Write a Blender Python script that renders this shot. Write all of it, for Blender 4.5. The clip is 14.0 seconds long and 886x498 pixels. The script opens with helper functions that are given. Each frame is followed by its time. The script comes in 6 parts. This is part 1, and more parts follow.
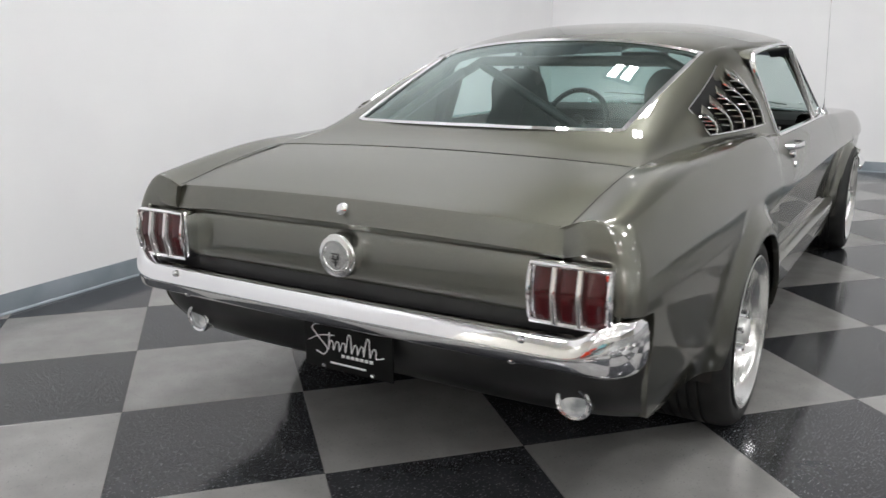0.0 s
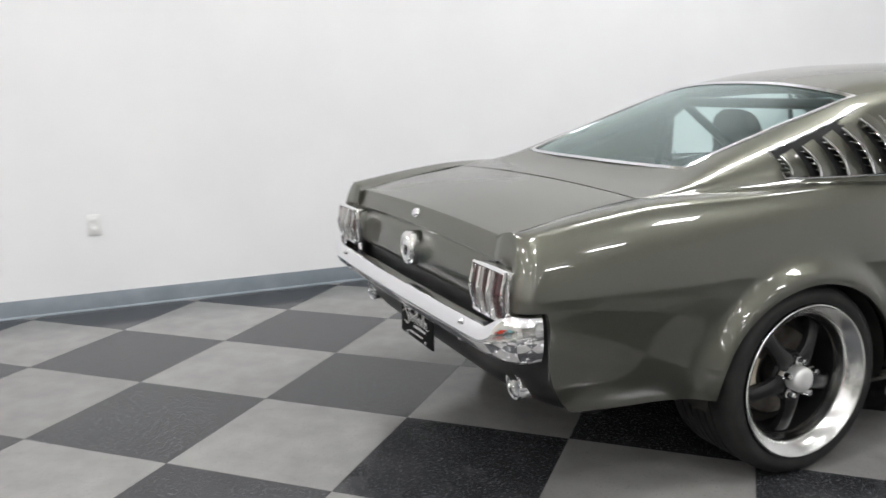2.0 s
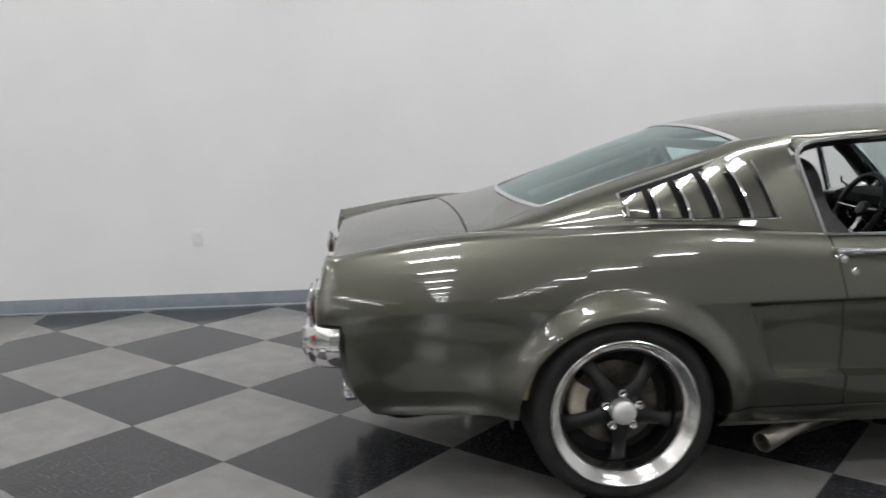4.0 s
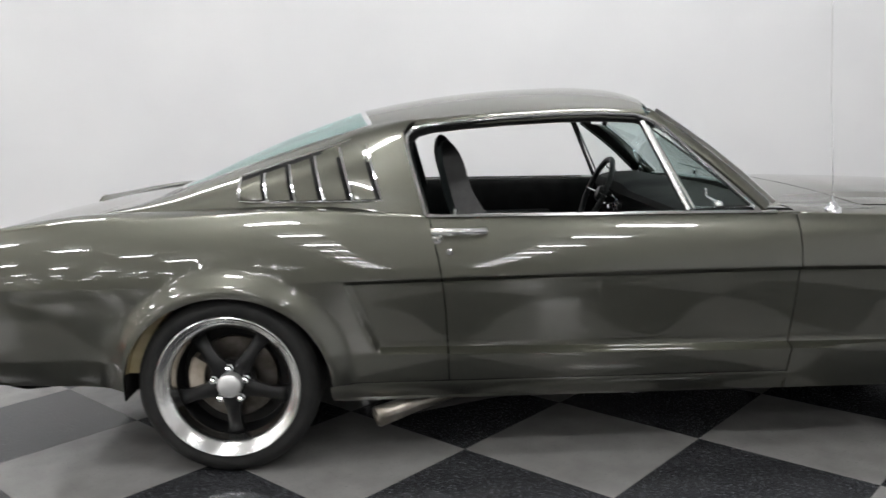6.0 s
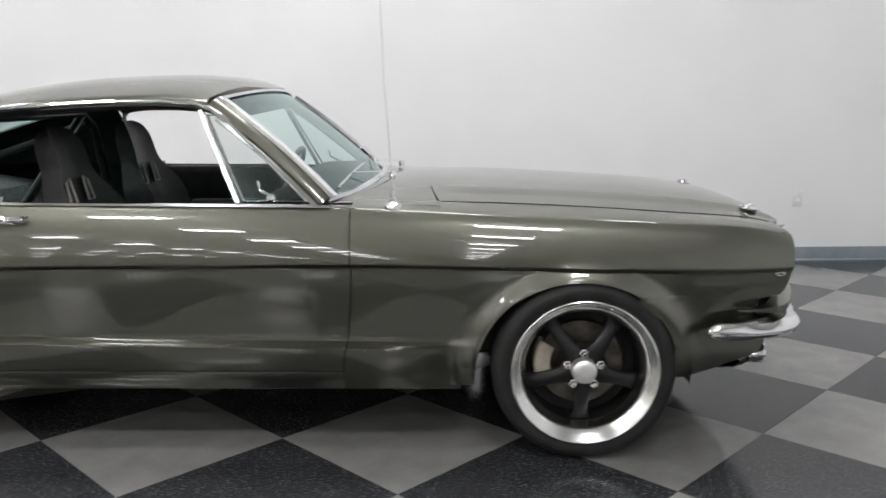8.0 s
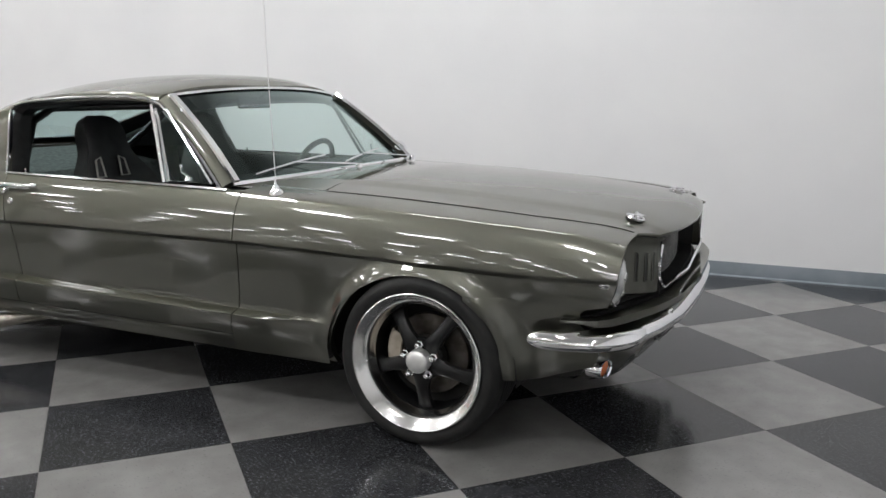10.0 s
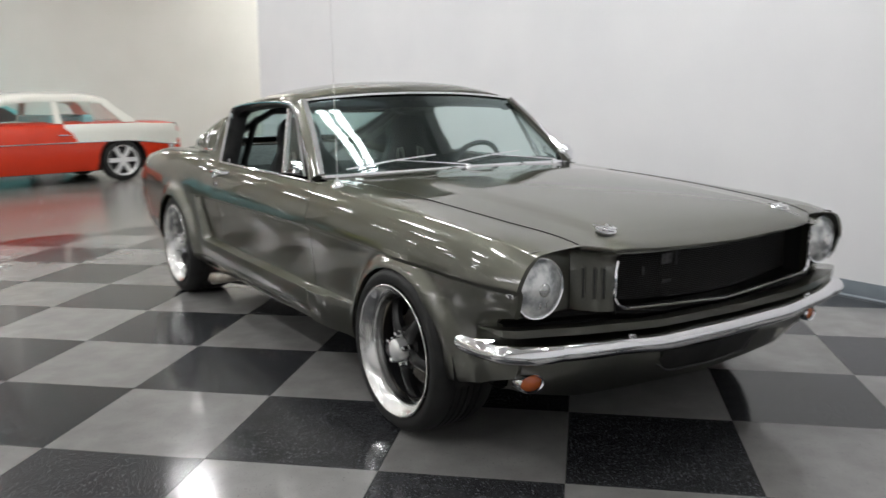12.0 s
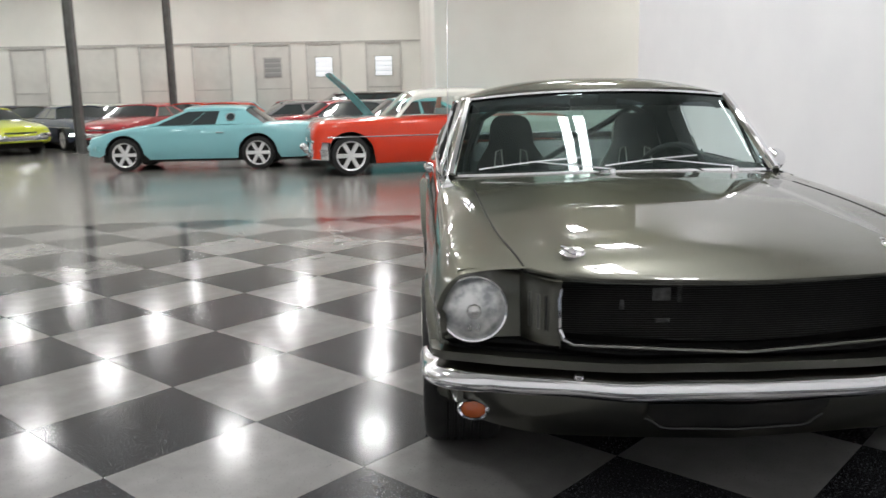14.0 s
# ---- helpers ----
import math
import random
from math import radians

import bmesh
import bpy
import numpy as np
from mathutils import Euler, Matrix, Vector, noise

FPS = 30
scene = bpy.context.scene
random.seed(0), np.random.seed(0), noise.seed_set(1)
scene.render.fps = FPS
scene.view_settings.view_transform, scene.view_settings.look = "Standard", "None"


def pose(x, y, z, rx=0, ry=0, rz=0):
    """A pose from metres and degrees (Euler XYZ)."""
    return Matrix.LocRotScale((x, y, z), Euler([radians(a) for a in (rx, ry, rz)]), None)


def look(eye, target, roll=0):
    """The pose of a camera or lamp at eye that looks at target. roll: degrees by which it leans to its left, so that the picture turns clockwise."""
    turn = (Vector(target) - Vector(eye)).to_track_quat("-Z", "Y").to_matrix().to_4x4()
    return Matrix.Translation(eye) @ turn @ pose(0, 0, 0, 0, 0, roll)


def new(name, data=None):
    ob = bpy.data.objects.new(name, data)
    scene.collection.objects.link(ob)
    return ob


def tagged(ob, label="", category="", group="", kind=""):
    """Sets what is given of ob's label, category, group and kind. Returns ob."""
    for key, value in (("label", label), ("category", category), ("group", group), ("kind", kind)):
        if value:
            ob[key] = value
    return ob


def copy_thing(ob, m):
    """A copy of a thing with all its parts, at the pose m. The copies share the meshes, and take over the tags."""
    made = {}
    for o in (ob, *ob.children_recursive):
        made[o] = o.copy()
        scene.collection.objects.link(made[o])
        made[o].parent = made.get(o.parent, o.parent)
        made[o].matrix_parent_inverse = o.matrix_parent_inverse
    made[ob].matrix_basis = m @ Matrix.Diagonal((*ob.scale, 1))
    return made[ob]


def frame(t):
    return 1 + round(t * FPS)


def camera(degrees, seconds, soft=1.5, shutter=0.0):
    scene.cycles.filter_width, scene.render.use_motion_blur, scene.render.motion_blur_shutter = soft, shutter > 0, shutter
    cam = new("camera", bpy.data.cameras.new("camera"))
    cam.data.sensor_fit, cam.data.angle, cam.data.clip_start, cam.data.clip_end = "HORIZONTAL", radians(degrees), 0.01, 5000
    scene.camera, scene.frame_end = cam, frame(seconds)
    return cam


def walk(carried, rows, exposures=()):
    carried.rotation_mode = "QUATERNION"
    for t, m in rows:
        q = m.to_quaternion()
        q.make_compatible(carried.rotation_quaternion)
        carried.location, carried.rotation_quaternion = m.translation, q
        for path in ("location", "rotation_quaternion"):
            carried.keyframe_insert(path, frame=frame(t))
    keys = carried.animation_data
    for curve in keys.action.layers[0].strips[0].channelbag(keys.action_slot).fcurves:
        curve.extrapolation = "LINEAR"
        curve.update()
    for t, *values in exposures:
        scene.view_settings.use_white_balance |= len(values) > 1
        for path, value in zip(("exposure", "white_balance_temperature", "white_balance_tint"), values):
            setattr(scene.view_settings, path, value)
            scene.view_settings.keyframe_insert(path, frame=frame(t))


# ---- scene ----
cam = camera(56.4, 14.0, shutter=0.4)

PATH = [
    (0, (-2.64, -1.376, 1.209), (-0.986, -0.357, 0.732), -0.6),
    (0.5, (-2.518, -1.716, 1.211), (-0.988, -0.51, 0.76), -0.8),
    (1, (-2.39, -2.056, 1.221), (-1.092, -0.588, 0.82), -0.8),
    (1.5, (-2.208, -2.392, 1.215), (-1.065, -0.801, 0.814), -0.7),
    (2, (-1.995, -2.694, 1.222), (-1.219, -0.891, 0.839), -0.7),
    (4.5, (-0.395, -3.481, 1.274), (-0.243, -1.512, 0.955), -1.1),
    (5, (-0.004, -3.538, 1.268), (0.134, -1.573, 0.926), -1.4),
    (5.5, (0.254, -3.571, 1.278), (0.404, -1.608, 0.921), -1.2),
    (6, (0.677, -3.609, 1.231), (0.726, -1.638, 0.896), -1.3),
    (6.5, (1.122, -3.589, 1.211), (1.124, -1.625, 0.838), -1.5),
    (7, (1.554, -3.569, 1.221), (1.502, -1.604, 0.852), -1.3),
    (7.5, (1.969, -3.521, 1.247), (1.944, -1.561, 0.852), -1.1),
    (8, (2.335, -3.525, 1.222), (2.289, -1.529, 0.847), -0.4),
    (10.5, (4.364, -3.181, 1.232), (3.347, -1.501, 0.858), -0.3),
    (11, (4.734, -2.956, 1.231), (3.535, -1.398, 0.864), -0.6),
    (11.5, (5.019, -2.679, 1.224), (3.584, -1.335, 0.859), -0.6),
    (12, (5.275, -2.358, 1.231), (3.637, -1.27, 0.864), -0.5),
    (12.5, (5.443, -2.021, 1.237), (3.596, -1.346, 0.869), -0.5),
    (13, (5.563, -1.646, 1.243), (3.638, -1.254, 0.866), -0.8),
    (13.5, (5.631, -1.272, 1.253), (3.679, -1.057, 0.878), -1.1),
    (14, (5.645, -0.888, 1.249), (3.68, -0.848, 0.876), -1.2),
]
walk(cam, [(t, look(eye, target, roll)) for t, eye, target, roll in PATH],
     exposures=[(0.0, 0.05), (2.1, 0.12), (4.3, -0.38), (5.0, -0.28), (6.5, 0.0), (8.0, 0.03), (11.0, -0.18), (12.5, -0.14), (14.0, -0.05)])

# ---- world and light ----
world = bpy.data.worlds.new("world")
scene.world = world
world.use_nodes = True
world.node_tree.nodes["Background"].inputs[0].default_value = (0.9, 0.95, 1.0, 1)
world.node_tree.nodes["Background"].inputs[1].default_value = 0.05
scene.view_settings.exposure = 0.0
LAMP_POWER = 90.0
FAR_POWER = 52.0
BACK_POWER = 52.0
BOOTH_POWER = 58.0
MAIN_POWER = 53.0
UP_POWER = 12.0
LAMP_Z = 5.0


# ---- materials ----
def material(name, color, rough=0.5, metal=0.0, coat=0.0, spec=0.5, glow=0.0, coat_rough=0.03):
    m = bpy.data.materials.new(name)
    m.use_nodes = True
    b = m.node_tree.nodes["Principled BSDF"]
    b.inputs["Base Color"].default_value = (*color, 1)
    b.inputs["Roughness"].default_value = rough
    b.inputs["Metallic"].default_value = metal
    b.inputs["Coat Weight"].default_value = coat
    b.inputs["Coat Roughness"].default_value = coat_rough
    b.inputs["Specular IOR Level"].default_value = spec
    if glow:
        b.inputs["Emission Color"].default_value = (*color, 1)
        b.inputs["Emission Strength"].default_value = glow
    return m


def node(m, kind, **values):
    n = m.node_tree.nodes.new(kind)
    for key, value in values.items():
        n.inputs[key.replace("_", " ")].default_value = value
    return n


def link(m, a, b):
    m.node_tree.links.new(a, b)


def mottle(m, c1, c2, scale, detail=6, low=0.35, high=0.65, bump=0.0, bump_scale=None, rough=None):
    """Two-tone noise in the base colour, with a fine relief and uneven gloss."""
    b = m.node_tree.nodes["Principled BSDF"]
    co = m.node_tree.nodes.new("ShaderNodeTexCoord")
    n = node(m, "ShaderNodeTexNoise", Scale=scale, Detail=detail)
    link(m, co.outputs["Object"], n.inputs["Vector"])
    r = m.node_tree.nodes.new("ShaderNodeValToRGB")
    r.color_ramp.elements[0].position, r.color_ramp.elements[1].position = low, high
    r.color_ramp.elements[0].color, r.color_ramp.elements[1].color = (*c1, 1), (*c2, 1)
    link(m, n.outputs["Fac"], r.inputs["Fac"])
    link(m, r.outputs["Color"], b.inputs["Base Color"])
    if bump:
        n2 = node(m, "ShaderNodeTexNoise", Scale=bump_scale or scale * 12, Detail=4)
        link(m, co.outputs["Object"], n2.inputs["Vector"])
        bp = node(m, "ShaderNodeBump", Strength=bump, Distance=0.002)
        link(m, n2.outputs["Fac"], bp.inputs["Height"])
        link(m, bp.outputs["Normal"], b.inputs["Normal"])
    if rough:
        mr = node(m, "ShaderNodeMapRange", To_Min=rough[0], To_Max=rough[1])
        link(m, n.outputs["Fac"], mr.inputs["Value"])
        link(m, mr.outputs["Result"], b.inputs["Roughness"])
    return m


def car_paint(name, color, dark, metal=0.7, rough=0.36):
    """Metallic paint: fine flakes under a clear coat."""
    m = material(name, color, rough, metal, 1.0)
    b = m.node_tree.nodes["Principled BSDF"]
    co = m.node_tree.nodes.new("ShaderNodeTexCoord")
    v = node(m, "ShaderNodeTexVoronoi", Scale=900.0)
    link(m, co.outputs["Object"], v.inputs["Vector"])
    mx = m.node_tree.nodes.new("ShaderNodeMix")
    mx.data_type = "RGBA"
    mx.inputs[6].default_value, mx.inputs[7].default_value = (*dark, 1), (*color, 1)
    link(m, v.outputs["Distance"], mx.inputs[0])
    link(m, mx.outputs[2], b.inputs["Base Color"])
    b.inputs["Coat IOR"].default_value = 1.75
    b.inputs["Specular Tint"].default_value = (0.42, 0.42, 0.36, 1)
    n = node(m, "ShaderNodeTexNoise", Scale=3.0, Detail=3)
    link(m, co.outputs["Object"], n.inputs["Vector"])
    mr = node(m, "ShaderNodeMapRange", To_Min=rough - 0.02, To_Max=rough + 0.02)
    link(m, n.outputs["Fac"], mr.inputs["Value"])
    link(m, mr.outputs["Result"], b.inputs["Roughness"])
    return m


def glass_material(name, tint, rough=0.0):
    m = bpy.data.materials.new(name)
    m.use_nodes = True
    t = m.node_tree
    t.nodes.remove(t.nodes["Principled BSDF"])
    out = t.nodes["Material Output"]
    tr = node(m, "ShaderNodeBsdfTransparent", Color=(*tint, 1))
    gl = node(m, "ShaderNodeBsdfGlossy", Roughness=rough, Color=(0.82, 0.97, 0.95, 1))
    lw = node(m, "ShaderNodeLayerWeight", Blend=0.5)
    pw = t.nodes.new("ShaderNodeMath")
    pw.operation = "POWER"
    pw.inputs[1].default_value = 3.8
    link(m, lw.outputs["Facing"], pw.inputs[0])
    fr = node(m, "ShaderNodeMapRange", To_Min=0.05, To_Max=0.95)
    link(m, pw.outputs[0], fr.inputs["Value"])
    mix = t.nodes.new("ShaderNodeMixShader")
    link(m, fr.outputs["Result"], mix.inputs[0])
    link(m, tr.outputs[0], mix.inputs[1])
    link(m, gl.outputs[0], mix.inputs[2])
    link(m, mix.outputs[0], out.inputs["Surface"])
    return m


PAINT = car_paint("grey_green_metallic_paint", (0.142, 0.142, 0.117), (0.079, 0.079, 0.065), 1.0, 0.39)
CHROME = material("chrome", (0.86, 0.86, 0.88), 0.05, 1.0)
BRIGHT = mottle(material("polished_aluminium", (0.8, 0.8, 0.8), 0.25, 1.0), (0.70, 0.70, 0.69), (0.84, 0.84, 0.83), 9, rough=(0.15, 0.27))
CAP_METAL = mottle(material("brushed_aluminium", (0.8, 0.8, 0.8), 0.42, 0.85), (0.78, 0.78, 0.77), (0.86, 0.86, 0.85), 30, rough=(0.38, 0.48))
BLACK = mottle(material("black_plastic", (0.012, 0.012, 0.012), 0.5), (0.008, 0.008, 0.008), (0.02, 0.02, 0.02), 20, bump=0.15, bump_scale=400)
SATIN = mottle(material("satin_black_metal", (0.012, 0.012, 0.013), 0.32), (0.009, 0.009, 0.009), (0.018, 0.018, 0.018), 12)
RUBBER = mottle(material("tyre_rubber", (0.014, 0.014, 0.014), 0.6, spec=0.3), (0.012, 0.012, 0.012), (0.022, 0.022, 0.0215), 14, bump=0.2, bump_scale=160, rough=(0.5, 0.7))
LEATHER = mottle(material("black_leather", (0.014, 0.014, 0.015), 0.42), (0.014, 0.014, 0.0145), (0.028, 0.028, 0.0285), 18, bump=0.5, bump_scale=260)
CLOTH = mottle(material("grey_cloth", (0.08, 0.08, 0.08), 0.9), (0.05, 0.05, 0.05), (0.1, 0.1, 0.1), 60)
UNDER = mottle(material("dark_underbody", (0.01, 0.01, 0.01), 0.8), (0.006, 0.006, 0.006), (0.02, 0.018, 0.016), 9)
SHADE = mottle(material("dull_black_paint", (0.006, 0.006, 0.006), 0.7, spec=0.15), (0.004, 0.004, 0.004), (0.010, 0.010, 0.010), 12)
TAIL_RED = material("red_lens", (0.05, 0.0015, 0.003), 0.15, 0, 0.3)
AMBER = material("amber_lens", (0.5, 0.1, 0.015), 0.15, 0, 0.6)
LENS = mottle(material("headlamp_glass", (0.7, 0.72, 0.72), 0.08, 0.35, 0.8), (0.34, 0.36, 0.37), (0.88, 0.89, 0.88), 22, low=0.36, high=0.62)
GLASS = glass_material("green_tinted_glass", (0.60, 0.77, 0.75))
WS_GLASS = glass_material("windshield_glass", (0.64, 0.75, 0.73))
CLEAR = glass_material("clear_glass", (0.92, 0.95, 0.94))
BAND = glass_material("shade_band_glass", (0.06, 0.07, 0.085))
DISC = mottle(material("brake_disc_steel", (0.2, 0.18, 0.16), 0.4, 0.8), (0.06, 0.05, 0.04), (0.17, 0.155, 0.14), 14)
SPOKE_BLACK = mottle(material("black_wheel_paint", (0.006, 0.006, 0.0065), 0.36, spec=0.32), (0.007, 0.007, 0.0073), (0.013, 0.013, 0.0135), 16, rough=(0.33, 0.40))
CALIPER = mottle(material("beige_caliper_paint", (0.5, 0.44, 0.36), 0.5), (0.42, 0.36, 0.28), (0.56, 0.5, 0.42), 25)
STEEL = mottle(material("worn_steel", (0.5, 0.47, 0.42), 0.3, 0.9), (0.22, 0.20, 0.17), (0.40, 0.37, 0.33), 18)
TAN = mottle(material("tan_primer", (0.45, 0.38, 0.22), 0.6), (0.38, 0.31, 0.17), (0.52, 0.45, 0.28), 20)
WHITE_SIGN = material("white_sign_paint", (0.8, 0.8, 0.8), 0.5)
SEAM = material("dark_panel_gap", (0.004, 0.004, 0.004), 0.9)
MIRROR = material("mirror_silver", (0.9, 0.9, 0.9), 0.02, 1.0)


# ---- mesh helpers ----
def curve(xs, ys):
    """A smooth line through points, with no overshoot."""
    xs, ys = np.array(xs, float), np.array(ys, float)
    h, d = np.diff(xs), np.diff(ys) / np.diff(xs)
    m = np.zeros(len(xs))
    for k in range(1, len(xs) - 1):
        if d[k - 1] * d[k] > 0:
            w1, w2 = 2 * h[k] + h[k - 1], h[k] + 2 * h[k - 1]
            m[k] = (w1 + w2) / (w1 / d[k - 1] + w2 / d[k])
    m[0], m[-1] = d[0], d[-1]

    def at(x):
        if x <= xs[0]:
            return float(ys[0])
        if x >= xs[-1]:
            return float(ys[-1])
        k = int(np.searchsorted(xs, x) - 1)
        t = (x - xs[k]) / h[k]
        return float((1 + 2 * t) * (1 - t) ** 2 * ys[k] + t * (1 - t) ** 2 * h[k] * m[k] + t * t * (3 - 2 * t) * ys[k + 1] + t * t * (t - 1) * h[k] * m[k + 1])
    return at


def smooth(a, b, x):
    t = min(1.0, max(0.0, (x - a) / (b - a)))
    return t * t * (3 - 2 * t)


def part(name, bm, mat, parent=None, label="", angle=0.55, recalc=True):
    """Links a bmesh as one mesh object under its thing or part."""
    if recalc:
        bmesh.ops.recalc_face_normals(bm, faces=bm.faces[:])
    for f in bm.faces:
        f.smooth = True
    for e in bm.edges:
        if len(e.link_faces) == 2 and e.calc_face_angle(0.0) > angle:
            e.smooth = False
    me = bpy.data.meshes.new(name)
    bm.to_mesh(me)
    bm.free()
    for mm in (mat if isinstance(mat, (list, tuple)) else [mat]):
        me.materials.append(mm)
    ob = new(name, me)
    if parent:
        ob.parent = parent
    if label:
        tagged(ob, label)
    return ob


def thing(name, m, label, category, group="", kind=""):
    ob = new(name)
    ob.empty_display_size = 0.1
    ob.matrix_basis = m
    return tagged(ob, label, category, group, kind)


def sheet(bm, rows, close=False):
    """A grid of faces through rows of points."""
    vs = [[bm.verts.new(p) for p in row] for row in rows]
    for a, b in zip(vs, vs[1:] + ([vs[0]] if close else [])):
        for k in range(len(a) - 1):
            try:
                bm.faces.new((a[k], a[k + 1], b[k + 1], b[k]))
            except ValueError:
                pass
    return vs


def tidy(bm, d=1e-5):
    bmesh.ops.remove_doubles(bm, verts=bm.verts[:], dist=d)
    bmesh.ops.dissolve_degenerate(bm, edges=bm.edges[:], dist=d)


def returns(bm, shift):
    """Turns the open rim of a panel inwards, so that it has an edge."""
    rim = [e for e in bm.edges if len(e.link_faces) == 1]
    got = bmesh.ops.extrude_edge_only(bm, edges=rim)
    for v in got["geom"]:
        if isinstance(v, bmesh.types.BMVert):
            v.co += Vector(shift)


def box(bm, a, b, bevel=0.0, seg=2):
    got = bmesh.ops.create_cube(bm, size=1)
    vs = got["verts"]
    for v in vs:
        v.co = Vector([(a[k] + b[k]) / 2 + v.co[k] * abs(b[k] - a[k]) for k in range(3)])
    if bevel:
        es = list({e for v in vs for e in v.link_edges})
        bmesh.ops.bevel(bm, geom=es, offset=bevel, segments=seg, profile=0.5, affect="EDGES")
    return bm


def lathe(bm, prof, m=Matrix(), n=48, arc=2 * math.pi):
    """Turns (radius, along) points round the z axis of m."""
    full = abs(arc - 2 * math.pi) < 1e-6
    rows = []
    for k in range(n if full else n + 1):
        a = arc * k / n
        rows.append([m @ Vector((r * math.cos(a), r * math.sin(a), h)) for r, h in prof])
    sheet(bm, rows, close=full)
    return bm


def sweep(bm, path, section, up=(0, 0, 1), closed=False, caps=True, scales=None):
    """Carries a section (side, up) along a path."""
    path = [Vector(p) for p in path]
    n = len(path)
    rows = []
    for k, p in enumerate(path):
        a = path[(k - 1) % n] if closed or k else path[0]
        b = path[(k + 1) % n] if closed or k < n - 1 else path[-1]
        d = (b - a).normalized()
        u = Vector(up)
        side = d.cross(u)
        if side.length < 1e-4:
            side = d.cross(Vector((1, 0, 0)))
        side.normalize()
        u = side.cross(d).normalized()
        s = scales[k] if scales else 1.0
        rows.append([p + side * q[0] * s + u * q[1] * s for q in section] + [p + side * section[0][0] * s + u * section[0][1] * s])
    vs = sheet(bm, rows, close=closed)
    if caps and not closed:
        for r in (vs[0], vs[-1]):
            try:
                bm.faces.new(r[:-1])
            except ValueError:
                pass
    tidy(bm)
    return bm


def ring(r, n=10, ry=None):
    return [(r * math.cos(2 * math.pi * k / n), (ry or r) * math.sin(2 * math.pi * k / n)) for k in range(n)]


# ---- the room ----
ROOM = pose(0.8113, -0.7486, 0, 0, 0, 1.725)
WALL_Q, FRONT_P, END_P = 3.125, 5.35, -6.95
HALF = 0.43666

WALL = mottle(material("white_wall_paint", (0.8, 0.8, 0.8), 0.75), (0.765, 0.765, 0.775), (0.80, 0.80, 0.805), 1.3, detail=3, bump=0.12, bump_scale=90, rough=(0.7, 0.85))
CREAM_WALL = mottle(material("cream_wall_paint", (0.82, 0.80, 0.745), 0.75), (0.80, 0.782, 0.728), (0.84, 0.822, 0.77), 0.9, detail=4, bump=0.1, bump_scale=60, rough=(0.7, 0.85))
FAR_WALL = mottle(material("grey_white_panel_paint", (0.7, 0.69, 0.66), 0.7), (0.74, 0.73, 0.675), (0.81, 0.80, 0.74), 0.6, detail=4, bump=0.1, bump_scale=40)
BASE = mottle(material("blue_grey_rubber_base", (0.2, 0.23, 0.26), 0.45), (0.17, 0.20, 0.225), (0.23, 0.26, 0.29), 5, rough=(0.35, 0.55))
CEILING = mottle(material("ceiling_paint", (0.55, 0.55, 0.54), 0.9), (0.72, 0.72, 0.70), (0.80, 0.80, 0.78), 0.8)
CONCRETE = mottle(material("polished_concrete", (0.3, 0.29, 0.27), 0.2), (0.13, 0.127, 0.115), (0.21, 0.205, 0.19), 0.9, detail=8, low=0.3, high=0.7, rough=(0.12, 0.26))
COLUMN = mottle(material("grey_column_paint", (0.12, 0.12, 0.11), 0.5), (0.09, 0.09, 0.085), (0.14, 0.14, 0.13), 4)
TRIM = mottle(material("door_trim_paint", (0.4, 0.39, 0.37), 0.5), (0.44, 0.43, 0.40), (0.54, 0.53, 0.49), 6)
PLATE = material("white_outlet_plastic", (0.75, 0.75, 0.74), 0.35)
DAY = material("daylight_pane", (0.9, 0.95, 1.0), 0.3, glow=0.42)


